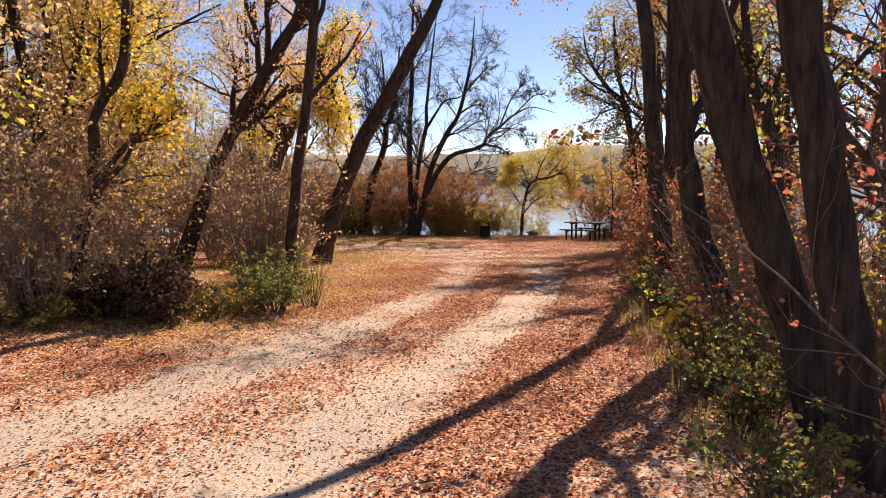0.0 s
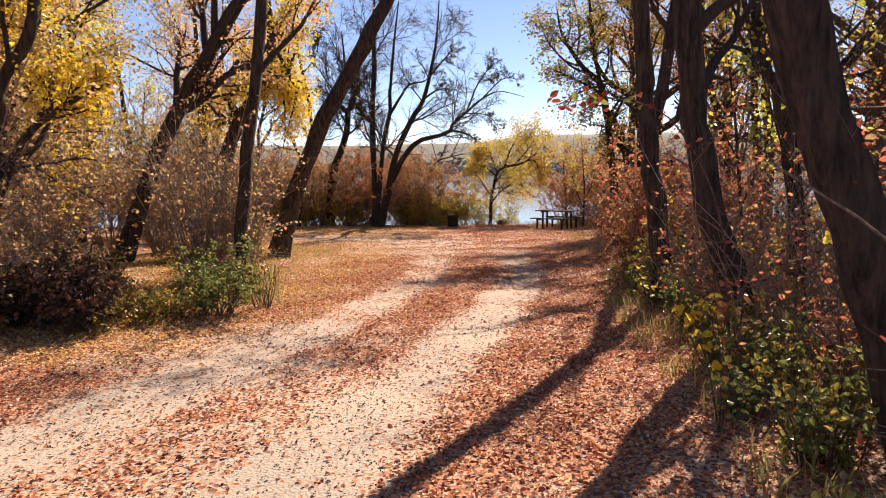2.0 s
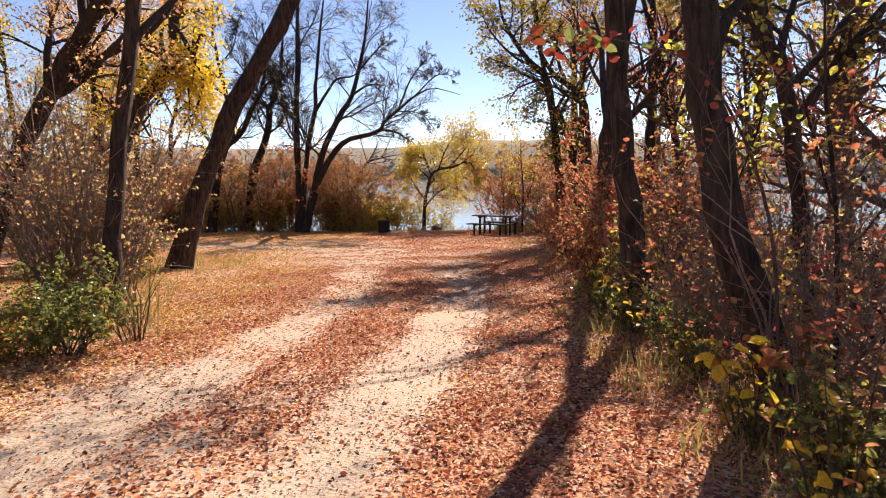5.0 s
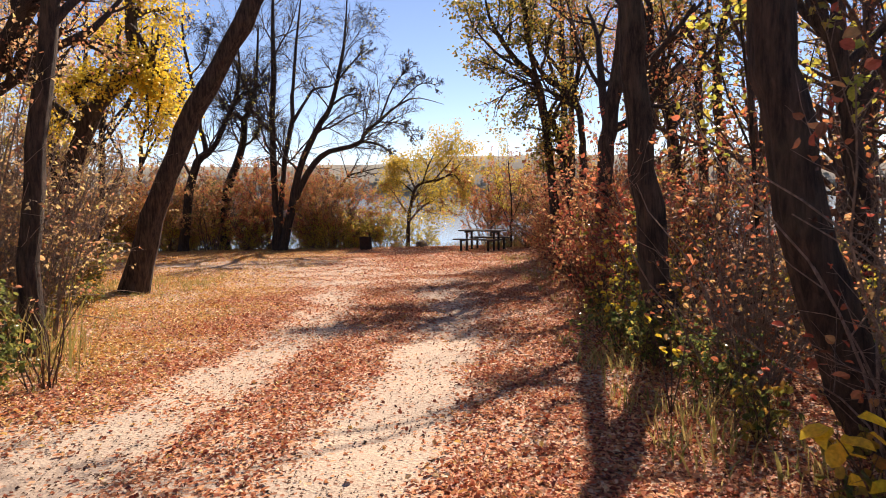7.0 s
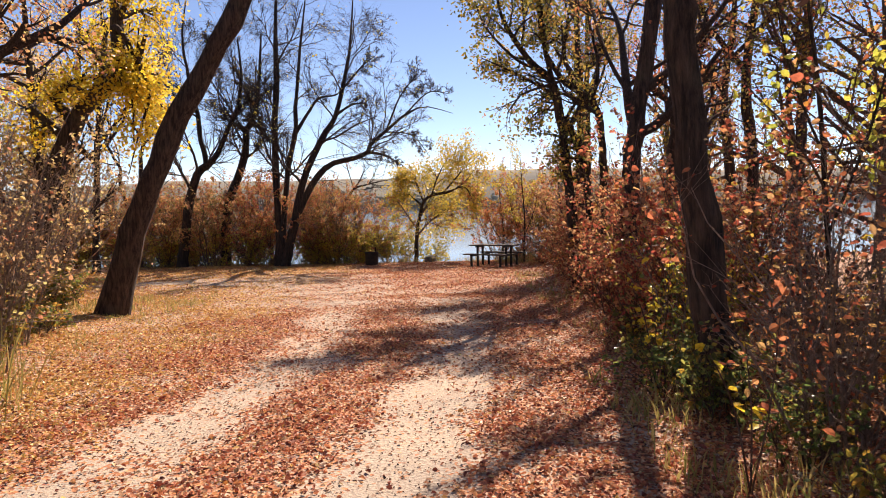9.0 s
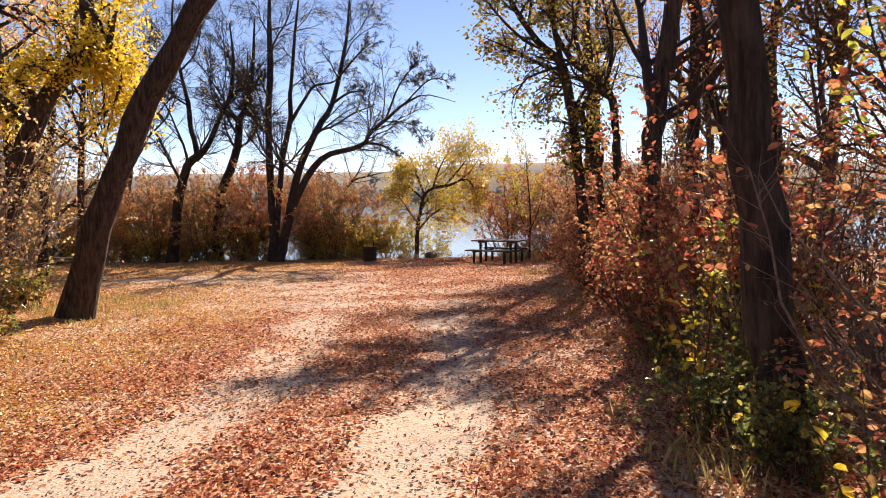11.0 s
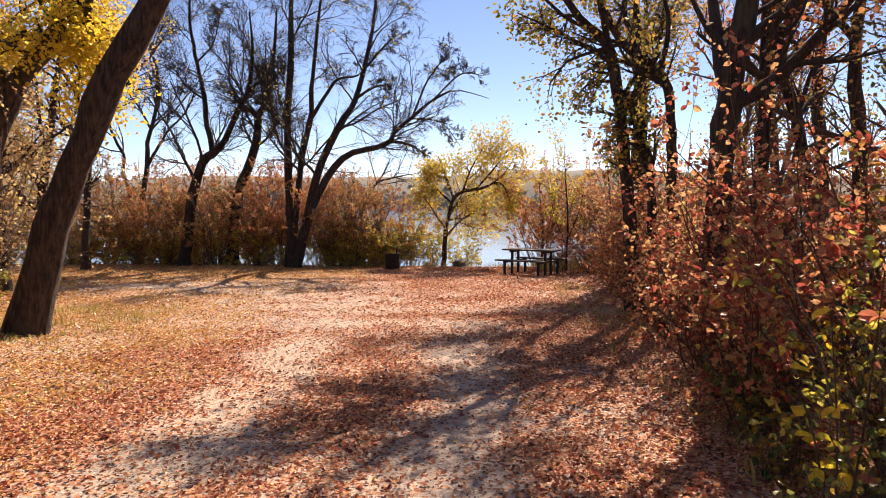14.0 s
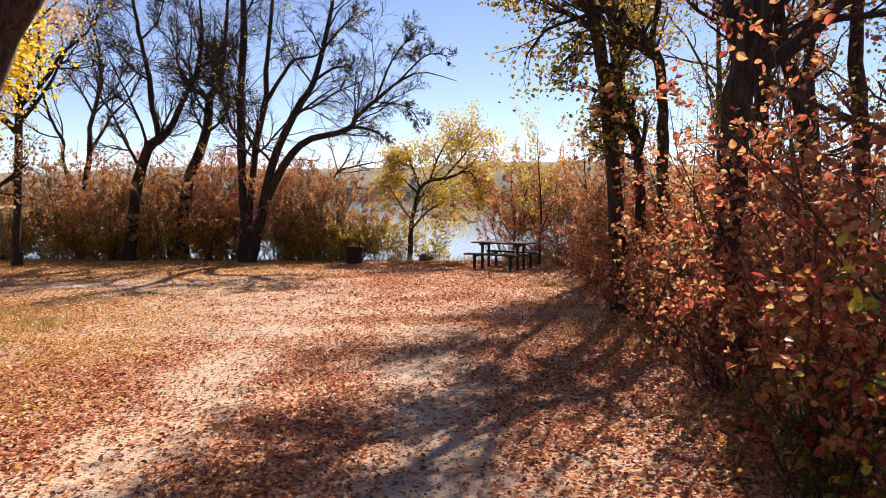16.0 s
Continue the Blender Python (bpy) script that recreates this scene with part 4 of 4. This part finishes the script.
# more of the added shade casters
for x, y in [(4.5, 25.6), (8.4, 23.4), (5.4, 29.0)]:
    copy_thing(SHADE_TREE, pose(x, y, ground_at(x, y) - 0.05, 0, 0, float(rng.uniform(0, 360))))

# ---- shrubs ----
def again(ob, x, y, least, most):
    """A copy of a shrub, turned and of another size."""
    c = copy_thing(ob, pose(x, y, ground_at(x, y) - 0.03, 0, 0, float(rng.uniform(0, 360))))
    k = float(rng.uniform(least, most))
    c.scale = (k * float(rng.uniform(0.9, 1.15)), k * float(rng.uniform(0.9, 1.15)), k)
    return c


HEDGE = [shrub("hedge_shrub", lab, (px, 32.0), 1.1, t, 24, leaf, (7000, 7000, 7000, 3000)[i], 0.058, 100 + i, group="lakeside hedge", lean=0.6, low=0.02, fine=False, second=sec, ends=2)
         for i, (lab, px, t, leaf, sec) in enumerate((("dense rust-red lakeside shrub", -8.2, 3.7, LEAF_RED, LEAF_OLIVE), ("dense orange and green lakeside shrub", -9.4, 3.5, LEAF_ORANGE, LEAF_GREEN), ("bushy lakeside shrub with red tips", -5.0, 3.3, LEAF_RED, LEAF_OLIVE), ("low yellow-green lakeside shrub", -2.4, 1.7, LEAF_GOLD, LEAF_GREEN)))]
for n, x, y in [(0, -10.7, 31.9), (1, -11.8, 32.3), (2, -12.9, 31.8), (0, -14.1, 32.2), (1, -15.3, 31.8), (0, -16.6, 32), (2, -18, 31.5), (1, -19.4, 31.5), (0, -7.2, 32.4), (2, -6.0, 32.6), (0, -4.1, 32.3), (2, -3.3, 32.5), (3, -1.7, 32.6), (3, -3.0, 31.8), (1, -8.8, 33.2), (0, -11.2, 33.4), (2, -13.6, 33.3), (2, -5.4, 33.6), (1, -20.5, 29), (0, -18.5, 28.5), (3, -0.5, 33.2),
                (1, -17, 29.8), (2, -8.0, 31.3), (1, -9.5, 31.2), (0, -11.3, 31.2), (2, -12.4, 31.1), (1, -14.7, 31.2), (0, -5.2, 31.5), (1, -4.4, 31.4), (2, -7.1, 31.6), (0, 4.0, 30.5), (1, 5.2, 29.5), (0, 3.4, 31.6), (2, 2.3, 32.3)]:
    again(HEDGE[n], x, y, 0.8, 1.1)

RED = [shrub("red_shrub", lab, (px, py), 0.9, t, 24, leaf, 2900, 0.058, 200 + i, group="trackside shrubs", second=sec, lean=0.55)
       for i, (lab, px, py, t, leaf, sec) in enumerate((("tall red-leaved trackside shrub", 3.3, 11.9, 2.6, LEAF_RED, LEAF_ORANGE), ("bushy red and orange trackside shrub", 3.7, 17.8, 2.6, LEAF_RED, LEAF_OLIVE), ("orange trackside shrub with dry stems", 4.0, 21.8, 2.3, LEAF_ORANGE, LEAF_RED)))]
for n, x, y in [(1, 3.1, 9.8), (0, 3.5, 13.8), (2, 3.5, 15.8), (0, 3.9, 19.8), (1, 4.2, 23.8), (0, 4.6, 25.8), (2, 5.0, 27.6), (0, 4.6, 11.2), (2, 4.4, 13.6), (1, 4.6, 16.4), (0, 4.8, 20), (2, 5.2, 23), (2, 4.3, 29.2), (1, 5.6, 29.0), (2, 6, 18), (0, 6, 25.5)]:
    again(RED[n], x, y, 0.75, 1.1)
EDGE = [shrub("edge_shrub", lab, (px, py), 0.7, t, 20, leaf, c, 0.052, 300 + i, group="undergrowth", second=sec, lean=0.6, twig=TWIG_PALE if i < 2 else None)
        for i, (lab, px, py, t, leaf, c, sec) in enumerate((("leggy shrub with yellow and green leaves", 2.6, 9.0, 1.5, LEAF_GOLD, 620, LEAF_GREEN), ("tangle of dry stems with few orange leaves", 2.5, 4.2, 2.2, LEAF_RED, 420, LEAF_BROWN), ("green leafy undergrowth beside the track", 2.0, 2.6, 0.7, LEAF_GREEN, 620, LEAF_OLIVE)))]
for n, x, y in [(2, 1.9, 1.2), (1, 2.9, 2.0), (2, 2.2, 6.2), (1, 2.8, 6.6), (1, 3.2, 3.2), (0, 3.3, 5.8), (1, 3.4, 8.2), (2, 2.3, 8.2), (1, 3.0, -0.6), (2, 1.7, -0.4), (1, 3.6, 1.4), (0, 3.1, 1.8), (2, 2.4, 3.4), (1, 2.9, 7.4), (2, 2.0, 8.2), (2, 2.1, 7.3), (1, 2.4, 6.2), (1, 2.8, 2.6), (0, 4.2, 4.6), (1, 4.6, 7.0), (1, 3.8, 6.4), (1, 3.8, 9.2), (0, 3.7, 7.8), (1, 4.4, 2.6), (2, 2.6, 10.9)]:
    again(EDGE[n], x, y, 0.7, 1.1)
# thicket on the other side
LOW = shrub("red_shrub", "low red and gold shrub at the track edge", (2.75, 13.0), 0.7, 1.35, 26, LEAF_RED, 1300, 0.056, 230, group="trackside shrubs", second=LEAF_ORANGE, lean=0.7, low=0.05)
for x, y in [(2.55, 11.0), (2.9, 15.0), (3.05, 17.2), (3.2, 19.4), (3.4, 22.0), (3.8, 24.4), (4.0, 26.6), (3.6, 28.6), (2.9, 29.6), (4.8, 30.6)]:
    again(LOW, x, y, 0.75, 1.15)
shrub("yellow_shrub", "leafy shrub with bright yellow leaves beside the track", (2.95, 9.8), 0.7, 1.5, 18, LEAF_YELLOW, 620, 0.056, 232, group="trackside shrubs", second=LEAF_GREEN, lean=0.6, low=0.1)
FILL = shrub("hedge_shrub", "low leafy shrub filling the foot of the hedge", (-9.0, 31.2), 0.9, 1.5, 20, LEAF_GOLD, 1900, 0.06, 231, group="lakeside hedge", second=LEAF_RED, lean=0.7, low=0.02, fine=False)
for x in (-19, -17.4, -15.8, -14.6, -13.2, -12.2, -11.2, -10.1, -7.9, -5.5, -4.7, -3.8):
    again(FILL, x, 31.3 + 0.3 * math.sin(x * 3), 0.7, 1.1)
    again(FILL, x + 0.6, 31.7 + 0.2 * math.sin(x * 5), 0.8, 1.3)
    again(FILL, x + 0.2, 30.95 + 0.1 * math.sin(x * 7), 0.5, 0.75)
shrub("green_shrub", "low dark-green shrub at the edge of the leaves", (-3.95, 6.35), 0.7, 0.95, 34, LEAF_GREEN, 2300, 0.05, 400, lean=0.7, low=0.02)
shrub("dry_weed", "clump of tall brown dead stalks beside the track", (-3.6, 7.1), 0.5, 0.95, 16, LEAF_ORANGE, 24, 0.04, 401, lean=0.35, twigs=1, ends=1, category="weed")
THICKET = [shrub("thicket_shrub", lab, (px, py), 0.9, t, 22, leaf, c, 0.06, 410 + i, group="thicket", second=sec, lean=0.4, twig=tw, fine=False, twigs=7, ends=2)
           for i, (lab, px, py, t, leaf, c, sec, tw) in enumerate((("tall thicket shrub with bare dry stems and rusty leaves", -5.4, 9.0, 3.2, LEAF_TAN, 1100, LEAF_ORANGE, TWIG_PALE), ("dense thicket shrub with small orange leaves", -8.7, 9.4, 4.2, LEAF_TAN, 1900, LEAF_RED, TWIG_PALE), ("low green thicket undergrowth", -5.6, 6.4, 0.75, LEAF_OLIVE, 700, LEAF_GREEN, TWIG), ("open tangle of pale dry stems with few leaves", 4.0, 6.4, 2.2, LEAF_TAN, 300, LEAF_BROWN, TWIG_PALE)))]
for n, x, y in [(2, -4.9, 8.2), (2, -6.4, 7.2), (2, -6.6, 5.6), (2, -7.2, 3.6), (0, -5.6, 11.2), (1, -9.8, 13.6), (0, -7.0, 6.6), (1, -8.4, 6.4), (1, -7.8, 4.4), (0, -9.4, 8.4), (1, -9.8, 11), (0, -7.6, 14.4), (1, -9.2, 15), (0, -8.2, 16.6), (2, -5.4, 10.6), (2, -6.2, 12.8), (2, -7.2, 15.6), (1, -10.6, 17.6), (0, -9.8, 19.2), (1, -11.2, 13), (1, -11.5, 6.5),
                (1, -12.5, 21.5), (0, -14.2, 23.2), (1, -13.6, 17.5), (1, -16, 20.5), (0, -17, 24.5), (1, -11, 3.6), (0, -8.8, 2.2), (2, -6.6, 2.6), (1, -14, 9), (1, -15, 14), (0, -5.9, 5.3), (0, -6.5, 4.3), (0, -5.3, 9.6), (0, -7.4, 5.4), (0, -7.6, 7.6), (3, 4.8, 8.6), (3, 5.6, 5.0), (3, 6.8, 9.6), (3, 7.8, 12.8), (3, 7.6, 3.4), (3, 9.4, 7.4), (3, 7.0, 15.8), (3, 8.2, 18.8), (3, 8.0, 22), (1, 9.6, 24.8), (1, 8.2, 28), (3, 5.4, 1.2), (3, 11.4, 11.5), (3, 4.4, 3.8), (3, 10.5, 15.5), (3, 12.5, 19)]:
    again(THICKET[n], x, y, 0.7, 1.2)

# withered leaves coloured extra dark, standing in for shade in the hollow
DEAD = shrub("dead_shrub", "tangled shrub with withered brown leaves, coloured dark for a shaded hollow", (-5.3, 5.2), 0.8, 0.72, 34, LEAF_BROWN, 1500, 0.06, 500, group="thicket", lean=0.5, low=0.02, twigs=6)
for x, y in [(-5.95, 5.0), (-6.5, 4.7), (-5.5, 5.6), (-5.0, 4.9), (-6.1, 5.7)]:
    again(DEAD, x, y, 0.75, 1.15)
CARPET = shrub("leafy_undergrowth", "low pale-green leafy plants among fallen leaves", (-4.72, 5.55), 0.8, 0.5, 22, LEAF_OLIVE, 560, 0.052, 510, group="undergrowth", second=LEAF_GREEN, lean=0.9, low=0.02)
for x, y in [(-4.85, 6.1), (-4.4, 6.1), (-5.0, 5.0), (-4.6, 6.9), (-6.2, 4.5), (-6.9, 5.0), (-7.3, 4.2), (-5.2, 9.6), (-6.4, 10.6), (-7.4, 12.2), (-5.9, 12.2), (-6.6, 8.2), (-6.2, 3.9), (-6.8, 13.4)]:
    again(CARPET, x, y, 0.7, 1.1)
WHIPS = shrub("bare_shrub", "upright bare pale stems with hardly any leaves", (-5.2, 8.4), 0.9, 3.4, 16, LEAF_ORANGE, 90, 0.06, 520, group="thicket", twig=TWIG_PALE, lean=0.16, twigs=4, ends=2)
for x, y in [(-5.3, 9.1), (-4.9, 9.6), (-7.4, 7.8)]:
    again(WHIPS, x, y, 0.7, 1.05)
BROAD = shrub("leafy_undergrowth", "broad-leaved green undergrowth with yellowing leaves", (1.95, 3.7), 0.7, 0.62, 16, LEAF_OLIVE, 150, 0.07, 530, group="undergrowth", second=LEAF_GREEN, lean=0.8, low=0.03)
for x, y in [(1.8, 2.3), (1.95, 1.3), (2.5, 2.2), (2.15, 7.6), (2.3, 8.8), (2.2, 9.7), (2.35, 10.6), (2.5, 11.7), (2.1, 5.2)]:
    again(BROAD, x, y, 0.7, 1.15)


# ---- table, fire pit, stone ----
def picnic_table():
    top = thing("picnic_table", "dark weathered wooden picnic table with two benches on the leafy bank", "table", (1.78, 27.6, ground_at(1.78, 27.6)))
    top.rotation_euler = (0, 0, radians(-30))
    plank = lambda y, z, w: (lambda g: (box(g, pose(0, y, z), 1.68, w, 0.045), part("plank", g, TABLE_WOOD, top, smooth=False)))(Geo())
    for j in range(5):
        plank(-0.3 + j * 0.15, 0.75, 0.138)
    for side in (-1, 1):
        for j in range(2):
            plank(side * 0.68 + (j - 0.5) * 0.14, 0.45, 0.13)
    for x in (-0.56, 0.56):
        for y, tall in ((-0.2, 0.72), (0.2, 0.72), (-0.68, 0.43), (0.68, 0.43)):
            g = Geo()
            box(g, pose(x, y, tall / 2 - 0.01), 0.07, 0.07, tall, 0.008)
            part("leg", g, TABLE_STEEL, top, smooth=False)
        for z, w in ((0.70, 0.7), (0.40, 1.5)):
            g = Geo()
            box(g, pose(x, 0, z), 0.05, w, 0.06, 0.006)
            part("crossbar", g, TABLE_STEEL, top, smooth=False)


def fire_pit():
    x, y = -2.8, 29.7
    top = thing("fire_pit", "rusty black steel fire pit drum with a cooking grate", "fire pit", (x, y, ground_at(x, y)))
    g = Geo()
    rows = np.array([(0.0, 0.245), (0.02, 0.252), (0.25, 0.245), (0.46, 0.252), (0.5, 0.262), (0.5, 0.235), (0.1, 0.225), (0.09, 0.01)])
    path = np.stack([0 * rows[:, 0], 0 * rows[:, 0], rows[:, 0]], 1)
    a = np.arange(24) * 2 * np.pi / 24
    v = np.stack([rows[:, 1, None] * np.cos(a), rows[:, 1, None] * np.sin(a), np.broadcast_to(rows[:, :1], (8, 24))], -1)
    idx = np.arange(192).reshape(8, 24)
    nx = np.roll(idx, -1, 1)
    g.add(v, np.stack([idx[:-1], nx[:-1], nx[1:], idx[1:]], -1))
    part("drum", g, RUST, top)
    for j in range(7):
        g = Geo()
        yy = -0.21 + j * 0.07
        half = math.sqrt(0.26**2 - yy**2)
        tubes(g, [np.linspace((-half, yy, 0.512), (half, yy, 0.512), 3)], [[0.007] * 3], 6)
        part("grate_bar", g, RUST, top)
    g = Geo()
    tubes(g, [spline([(0.15, 0, 0.5), (0.15, 0, 0.6), (0.15, 0, 0.7)], 5)], [[0.022] * 5], 8)
    part("handle", g, RUST, top)


def stone(x, y, size, seed):
    bm = bmesh.new()
    bmesh.ops.create_icosphere(bm, subdivisions=3, radius=size)
    for v in bm.verts:
        v.co *= 1 + 0.35 * noise.noise(v.co * (1.6 / size) + Vector((seed, 0, 0)))
        v.co.z *= 0.6
    me = bpy.data.meshes.new("stone")
    bm.to_mesh(me)
    bm.free()
    me.materials.append(ROCK)
    ob = tagged(new("stone", me), "rough dark grey boulder lying on the bank", "stone")
    ob.location = (x, y, ground_at(x, y) + size * 0.25)


def fallen_log(x, y, length, radius, turn, seed):
    r = np.random.default_rng(seed)
    top = thing("fallen_log", "dark rotting fallen log lying in the thicket", "log", (x, y, ground_at(x, y)))
    top.rotation_euler = (0, 0, radians(turn))
    p = np.stack([np.linspace(-length / 2, length / 2, 14), r.normal(0, 0.02, 14).cumsum(), radius * 0.8 + r.normal(0, 0.01, 14)], 1)
    rad = radius * np.linspace(1.1, 0.75, 14) * r.uniform(0.9, 1.1, 14)
    rad[[0, -1]] = 0.01
    p[0], p[-1] = p[1] - (0.004, 0, 0), p[-2] + (0.004, 0, 0)
    g = Geo()
    tubes(g, p[None], rad[None], 12)
    part("bole", g, BARK, top)
    for at_x, lean_y in ((-0.3, 0.3), (0.5, -0.2)):
        g = Geo()
        tubes(g, [spline([(at_x, 0, radius, 0.03), (at_x + 0.1, lean_y * 0.6, radius * 2.2, 0.02), (at_x + 0.2, lean_y, radius * 3.6, 0.008)], 6)[:, :3]], [np.linspace(0.03, 0.008, 6)], 7)
        part("broken_branch", g, BARK, top)


fallen_log(-6.9, 5.0, 2.6, 0.13, 62, 71)
# thick log added to deepen the dark of the hollow
fallen_log(-5.75, 5.25, 1.7, 0.27, 12, 73)
fallen_log(-7.3, 7.0, 3.0, 0.13, -30, 72)
picnic_table()
fire_pit()
stone(-0.6, 31.6, 0.28, 3)
stone(-1.75, 31.4, 0.14, 5)


# ---- fallen leaves and grass ----
def fallen_leaves():
    r = np.random.default_rng(900)
    g, gold = Geo(), Geo()
    for lo, hi, n, size in ((-3.5, 4, 80000, 0.034), (4, 10, 105000, 0.034), (10, 18, 150000, 0.034), (18, 31, 130000, 0.046)):
        x, y = r.uniform(-14.5 if lo > 17 else -9.5 if lo > 9 else -6.5, 4.2, n), r.uniform(lo, hi, n)
        keep = r.uniform(0, 1, n) < np.clip(litter(x, y), 0, 1) ** 1.7 + 0.03
        x, y = x[keep], y[keep]
        size = size * r.uniform(0.7, 1.35, len(x))
        from_yellow_tree = r.uniform(0, 1, len(x)) < np.clip((-2.4 - x + 2.4 * (lumps(x, y, 1.1, 3) - 0.5)) / 2.2, 0.05, 0.85) * (y > 3.5)
        for into, pick in ((g, ~from_yellow_tree), (gold, from_yellow_tree)):
            leaves(into, r, np.stack([x, y, height(x, y) + 0.012], 1)[pick], size[pick], 0.0, 0.48, fine=lo < 18)
    tagged(new("fallen_leaves", g.mesh("fallen_leaves", LITTER, False)), "curled brown, orange and tan fallen leaves strewn over the gravel", "leaves", kind="stuff")
    tagged(new("golden_fallen_leaves", gold.mesh("golden_fallen_leaves", LITTER_GOLD, False)), "golden yellow fallen leaves drifted along the grassy edge", "leaves", kind="stuff")


def leaf_crumbs():
    """Broken bits of leaf and bark scattered thinly over the bare gravel."""
    r = np.random.default_rng(903)
    g = Geo()
    x, y = r.uniform(-6.5, 2.2, 130000), -3.5 + 26 * r.uniform(0, 1, 130000) ** 1.2
    keep = r.uniform(0, 1, len(x)) < 0.25 + 0.75 * lumps(x, y, 0.5, 4)
    x, y = x[keep], y[keep]
    leaves(g, r, np.stack([x, y, height(x, y) + 0.006], 1), r.uniform(0.008, 0.026, len(x)), 0.0, 0.6)
    tagged(new("leaf_crumbs", g.mesh("leaf_crumbs", LEAF_BROWN, False)), "small dark broken leaf bits scattered over the gravel", "leaves", kind="stuff")


def grass():
    r = np.random.default_rng(901)
    g = Geo()
    for x0, x1, y0, y1, n, tall in ((-7.5, -4.7, 9, 16.5, 3000, 0.08), (1.4, 2.4, -0.5, 9, 2400, 0.17), (1.9, 2.9, 9, 24, 1500, 0.13), (-5.5, -4.3, 6.4, 9, 900, 0.12), (-4.6, -3.6, 7.4, 8.6, 240, 0.6), (-7, -5, 15, 18, 1500, 0.14), (-4.8, -3.2, 6.8, 12.5, 1900, 0.05), (-20, 1.8, 30.7, 31.8, 5000, 0.22), (2.0, 5, 29, 32, 2500, 0.4)):
        x, y = r.uniform(x0, x1, n), r.uniform(y0, y1, n)
        keep = wave(x, y, 2.6) + r.normal(size=n) * 0.4 > 0
        x, y = x[keep], y[keep]
        m = len(x)
        base = np.stack([x, y, height(x, y) - 0.01], 1)
        bend = r.normal(size=(m, 3)) * (0.4, 0.4, 0) * tall
        up = np.array([0, 0, 1]) * (tall * r.uniform(0.5, 1.4, m))[:, None]
        side = r.normal(size=(m, 3)) * (0.004, 0.004, 0)
        v = np.stack([base - side, base + side, base + up * 0.6 + bend * 0.4 + side, base + up * 0.6 + bend * 0.4 - side, base + up + bend + side * 0.2, base + up + bend - side * 0.2], 1)
        o = np.arange(m)[:, None] * 6
        g.add(v, np.concatenate([o + [0, 1, 2, 3], o + [3, 2, 4, 5]], 1))
    tagged(new("grass", g.mesh("grass", GRASS, False)), "dry yellow-green grass tufts at the track edges", "grass", kind="stuff")


fallen_leaves()
leaf_crumbs()
grass()


def single_leaves():
    """Fallen leaves that can be told apart beside the ruts, pieces of the ground."""
    r = np.random.default_rng(902)
    kinds = []
    for j in range(6):
        g = Geo()
        leaves(g, r, np.zeros((1, 3)), 0.06, 0.0, 0.7, fine=2)
        kinds.append(g.mesh("leaf", LITTER_BIG, False))
    floor = bpy.data.objects["ground"]
    made = 0
    while made < 280:
        x, y = r.uniform(-3.8, 1.4), r.uniform(-1.5, 9.5)
        ob = new("leaf", kinds[made % 6])
        ob.parent = floor
        ob.location = (x, y, ground_at(x, y) + 0.02)
        ob.rotation_euler = (float(r.normal(0, 0.25)), float(r.normal(0, 0.25)), float(r.uniform(0, 6.28)))
        made += 1


def sprig(x, y, tall, count, size, seed, label):
    """A young shoot whose leaves are parts of their own."""
    r = np.random.default_rng(seed)
    top = thing("sapling", label, "sapling", (x, y, ground_at(x, y) - 0.02))
    stems = []
    for j in range(3):
        p = spline([(0, 0, 0, 0.006), (0.08 * (j - 1), 0.05 * (1 - j), tall * 0.5, 0.005), (-0.12 + 0.17 * j - 0.12, -0.1 * j + 0.05, tall * (0.85 + 0.15 * j), 0.002)], 9)
        g = Geo()
        tubes(g, p[None, :, :3], p[None, :, 3], 6)
        part("stem", g, TWIG, top)
        stems.append(p[:, :3])
    for j in range(count):
        p = stems[j % 3]
        i = int(r.integers(3, 9))
        g = Geo()
        leaves(g, r, p[i : i + 1], size, 0.2, 0.3, fine=2)
        part("leaf", g, (LEAF_YELLOW, LEAF_YELLOW, LEAF_RED)[j % 3], top, smooth=False)


single_leaves()
sprig(1.86, 3.45, 0.72, 27, 0.11, 31, "young shoot with large yellow and pink leaves beside the track")
sprig(1.75, 5.9, 1.0, 24, 0.08, 32, "young shoot with yellow leaves beside the track")
sprig(1.5, 1.9, 1.0, 24, 0.08, 33, "young shoot with orange leaves beside the track")
sprig(2.0, 8.6, 1.2, 30, 0.08, 34, "young shoot with bright yellow leaves beside the track")


def arching_shoot():
    """A long thin shoot that reaches over the track, dark red leaves at its end."""
    r = np.random.default_rng(41)
    x, y = 2.0, 3.4
    z = ground_at(x, y)
    top = thing("sapling", "thin arching shoot with dark red leaves reaching over the track", "sapling", (x, y, z - 0.02))
    p = spline([(0, 0, 0, 0.012), (-0.15, -0.1, 1.4, 0.01), (-0.6, -0.35, 2.2, 0.007), (-1.1, -0.5, 2.4, 0.005), (-1.52, -0.63, 2.36, 0.002)], 24)
    g = Geo()
    tubes(g, p[None, :, :3], p[None, :, 3], 6)
    part("stem", g, TWIG, top)
    for j in range(34):
        g = Geo()
        spot = p[int(r.integers(15, 24)), :3] + r.normal(0, 0.05, 3)
        leaves(g, r, spot[None], 0.07, 0.35, fine=2)
        part("leaf", g, LEAF_CRIMSON if j % 4 else LEAF_GREEN, top, smooth=False)


arching_shoot()
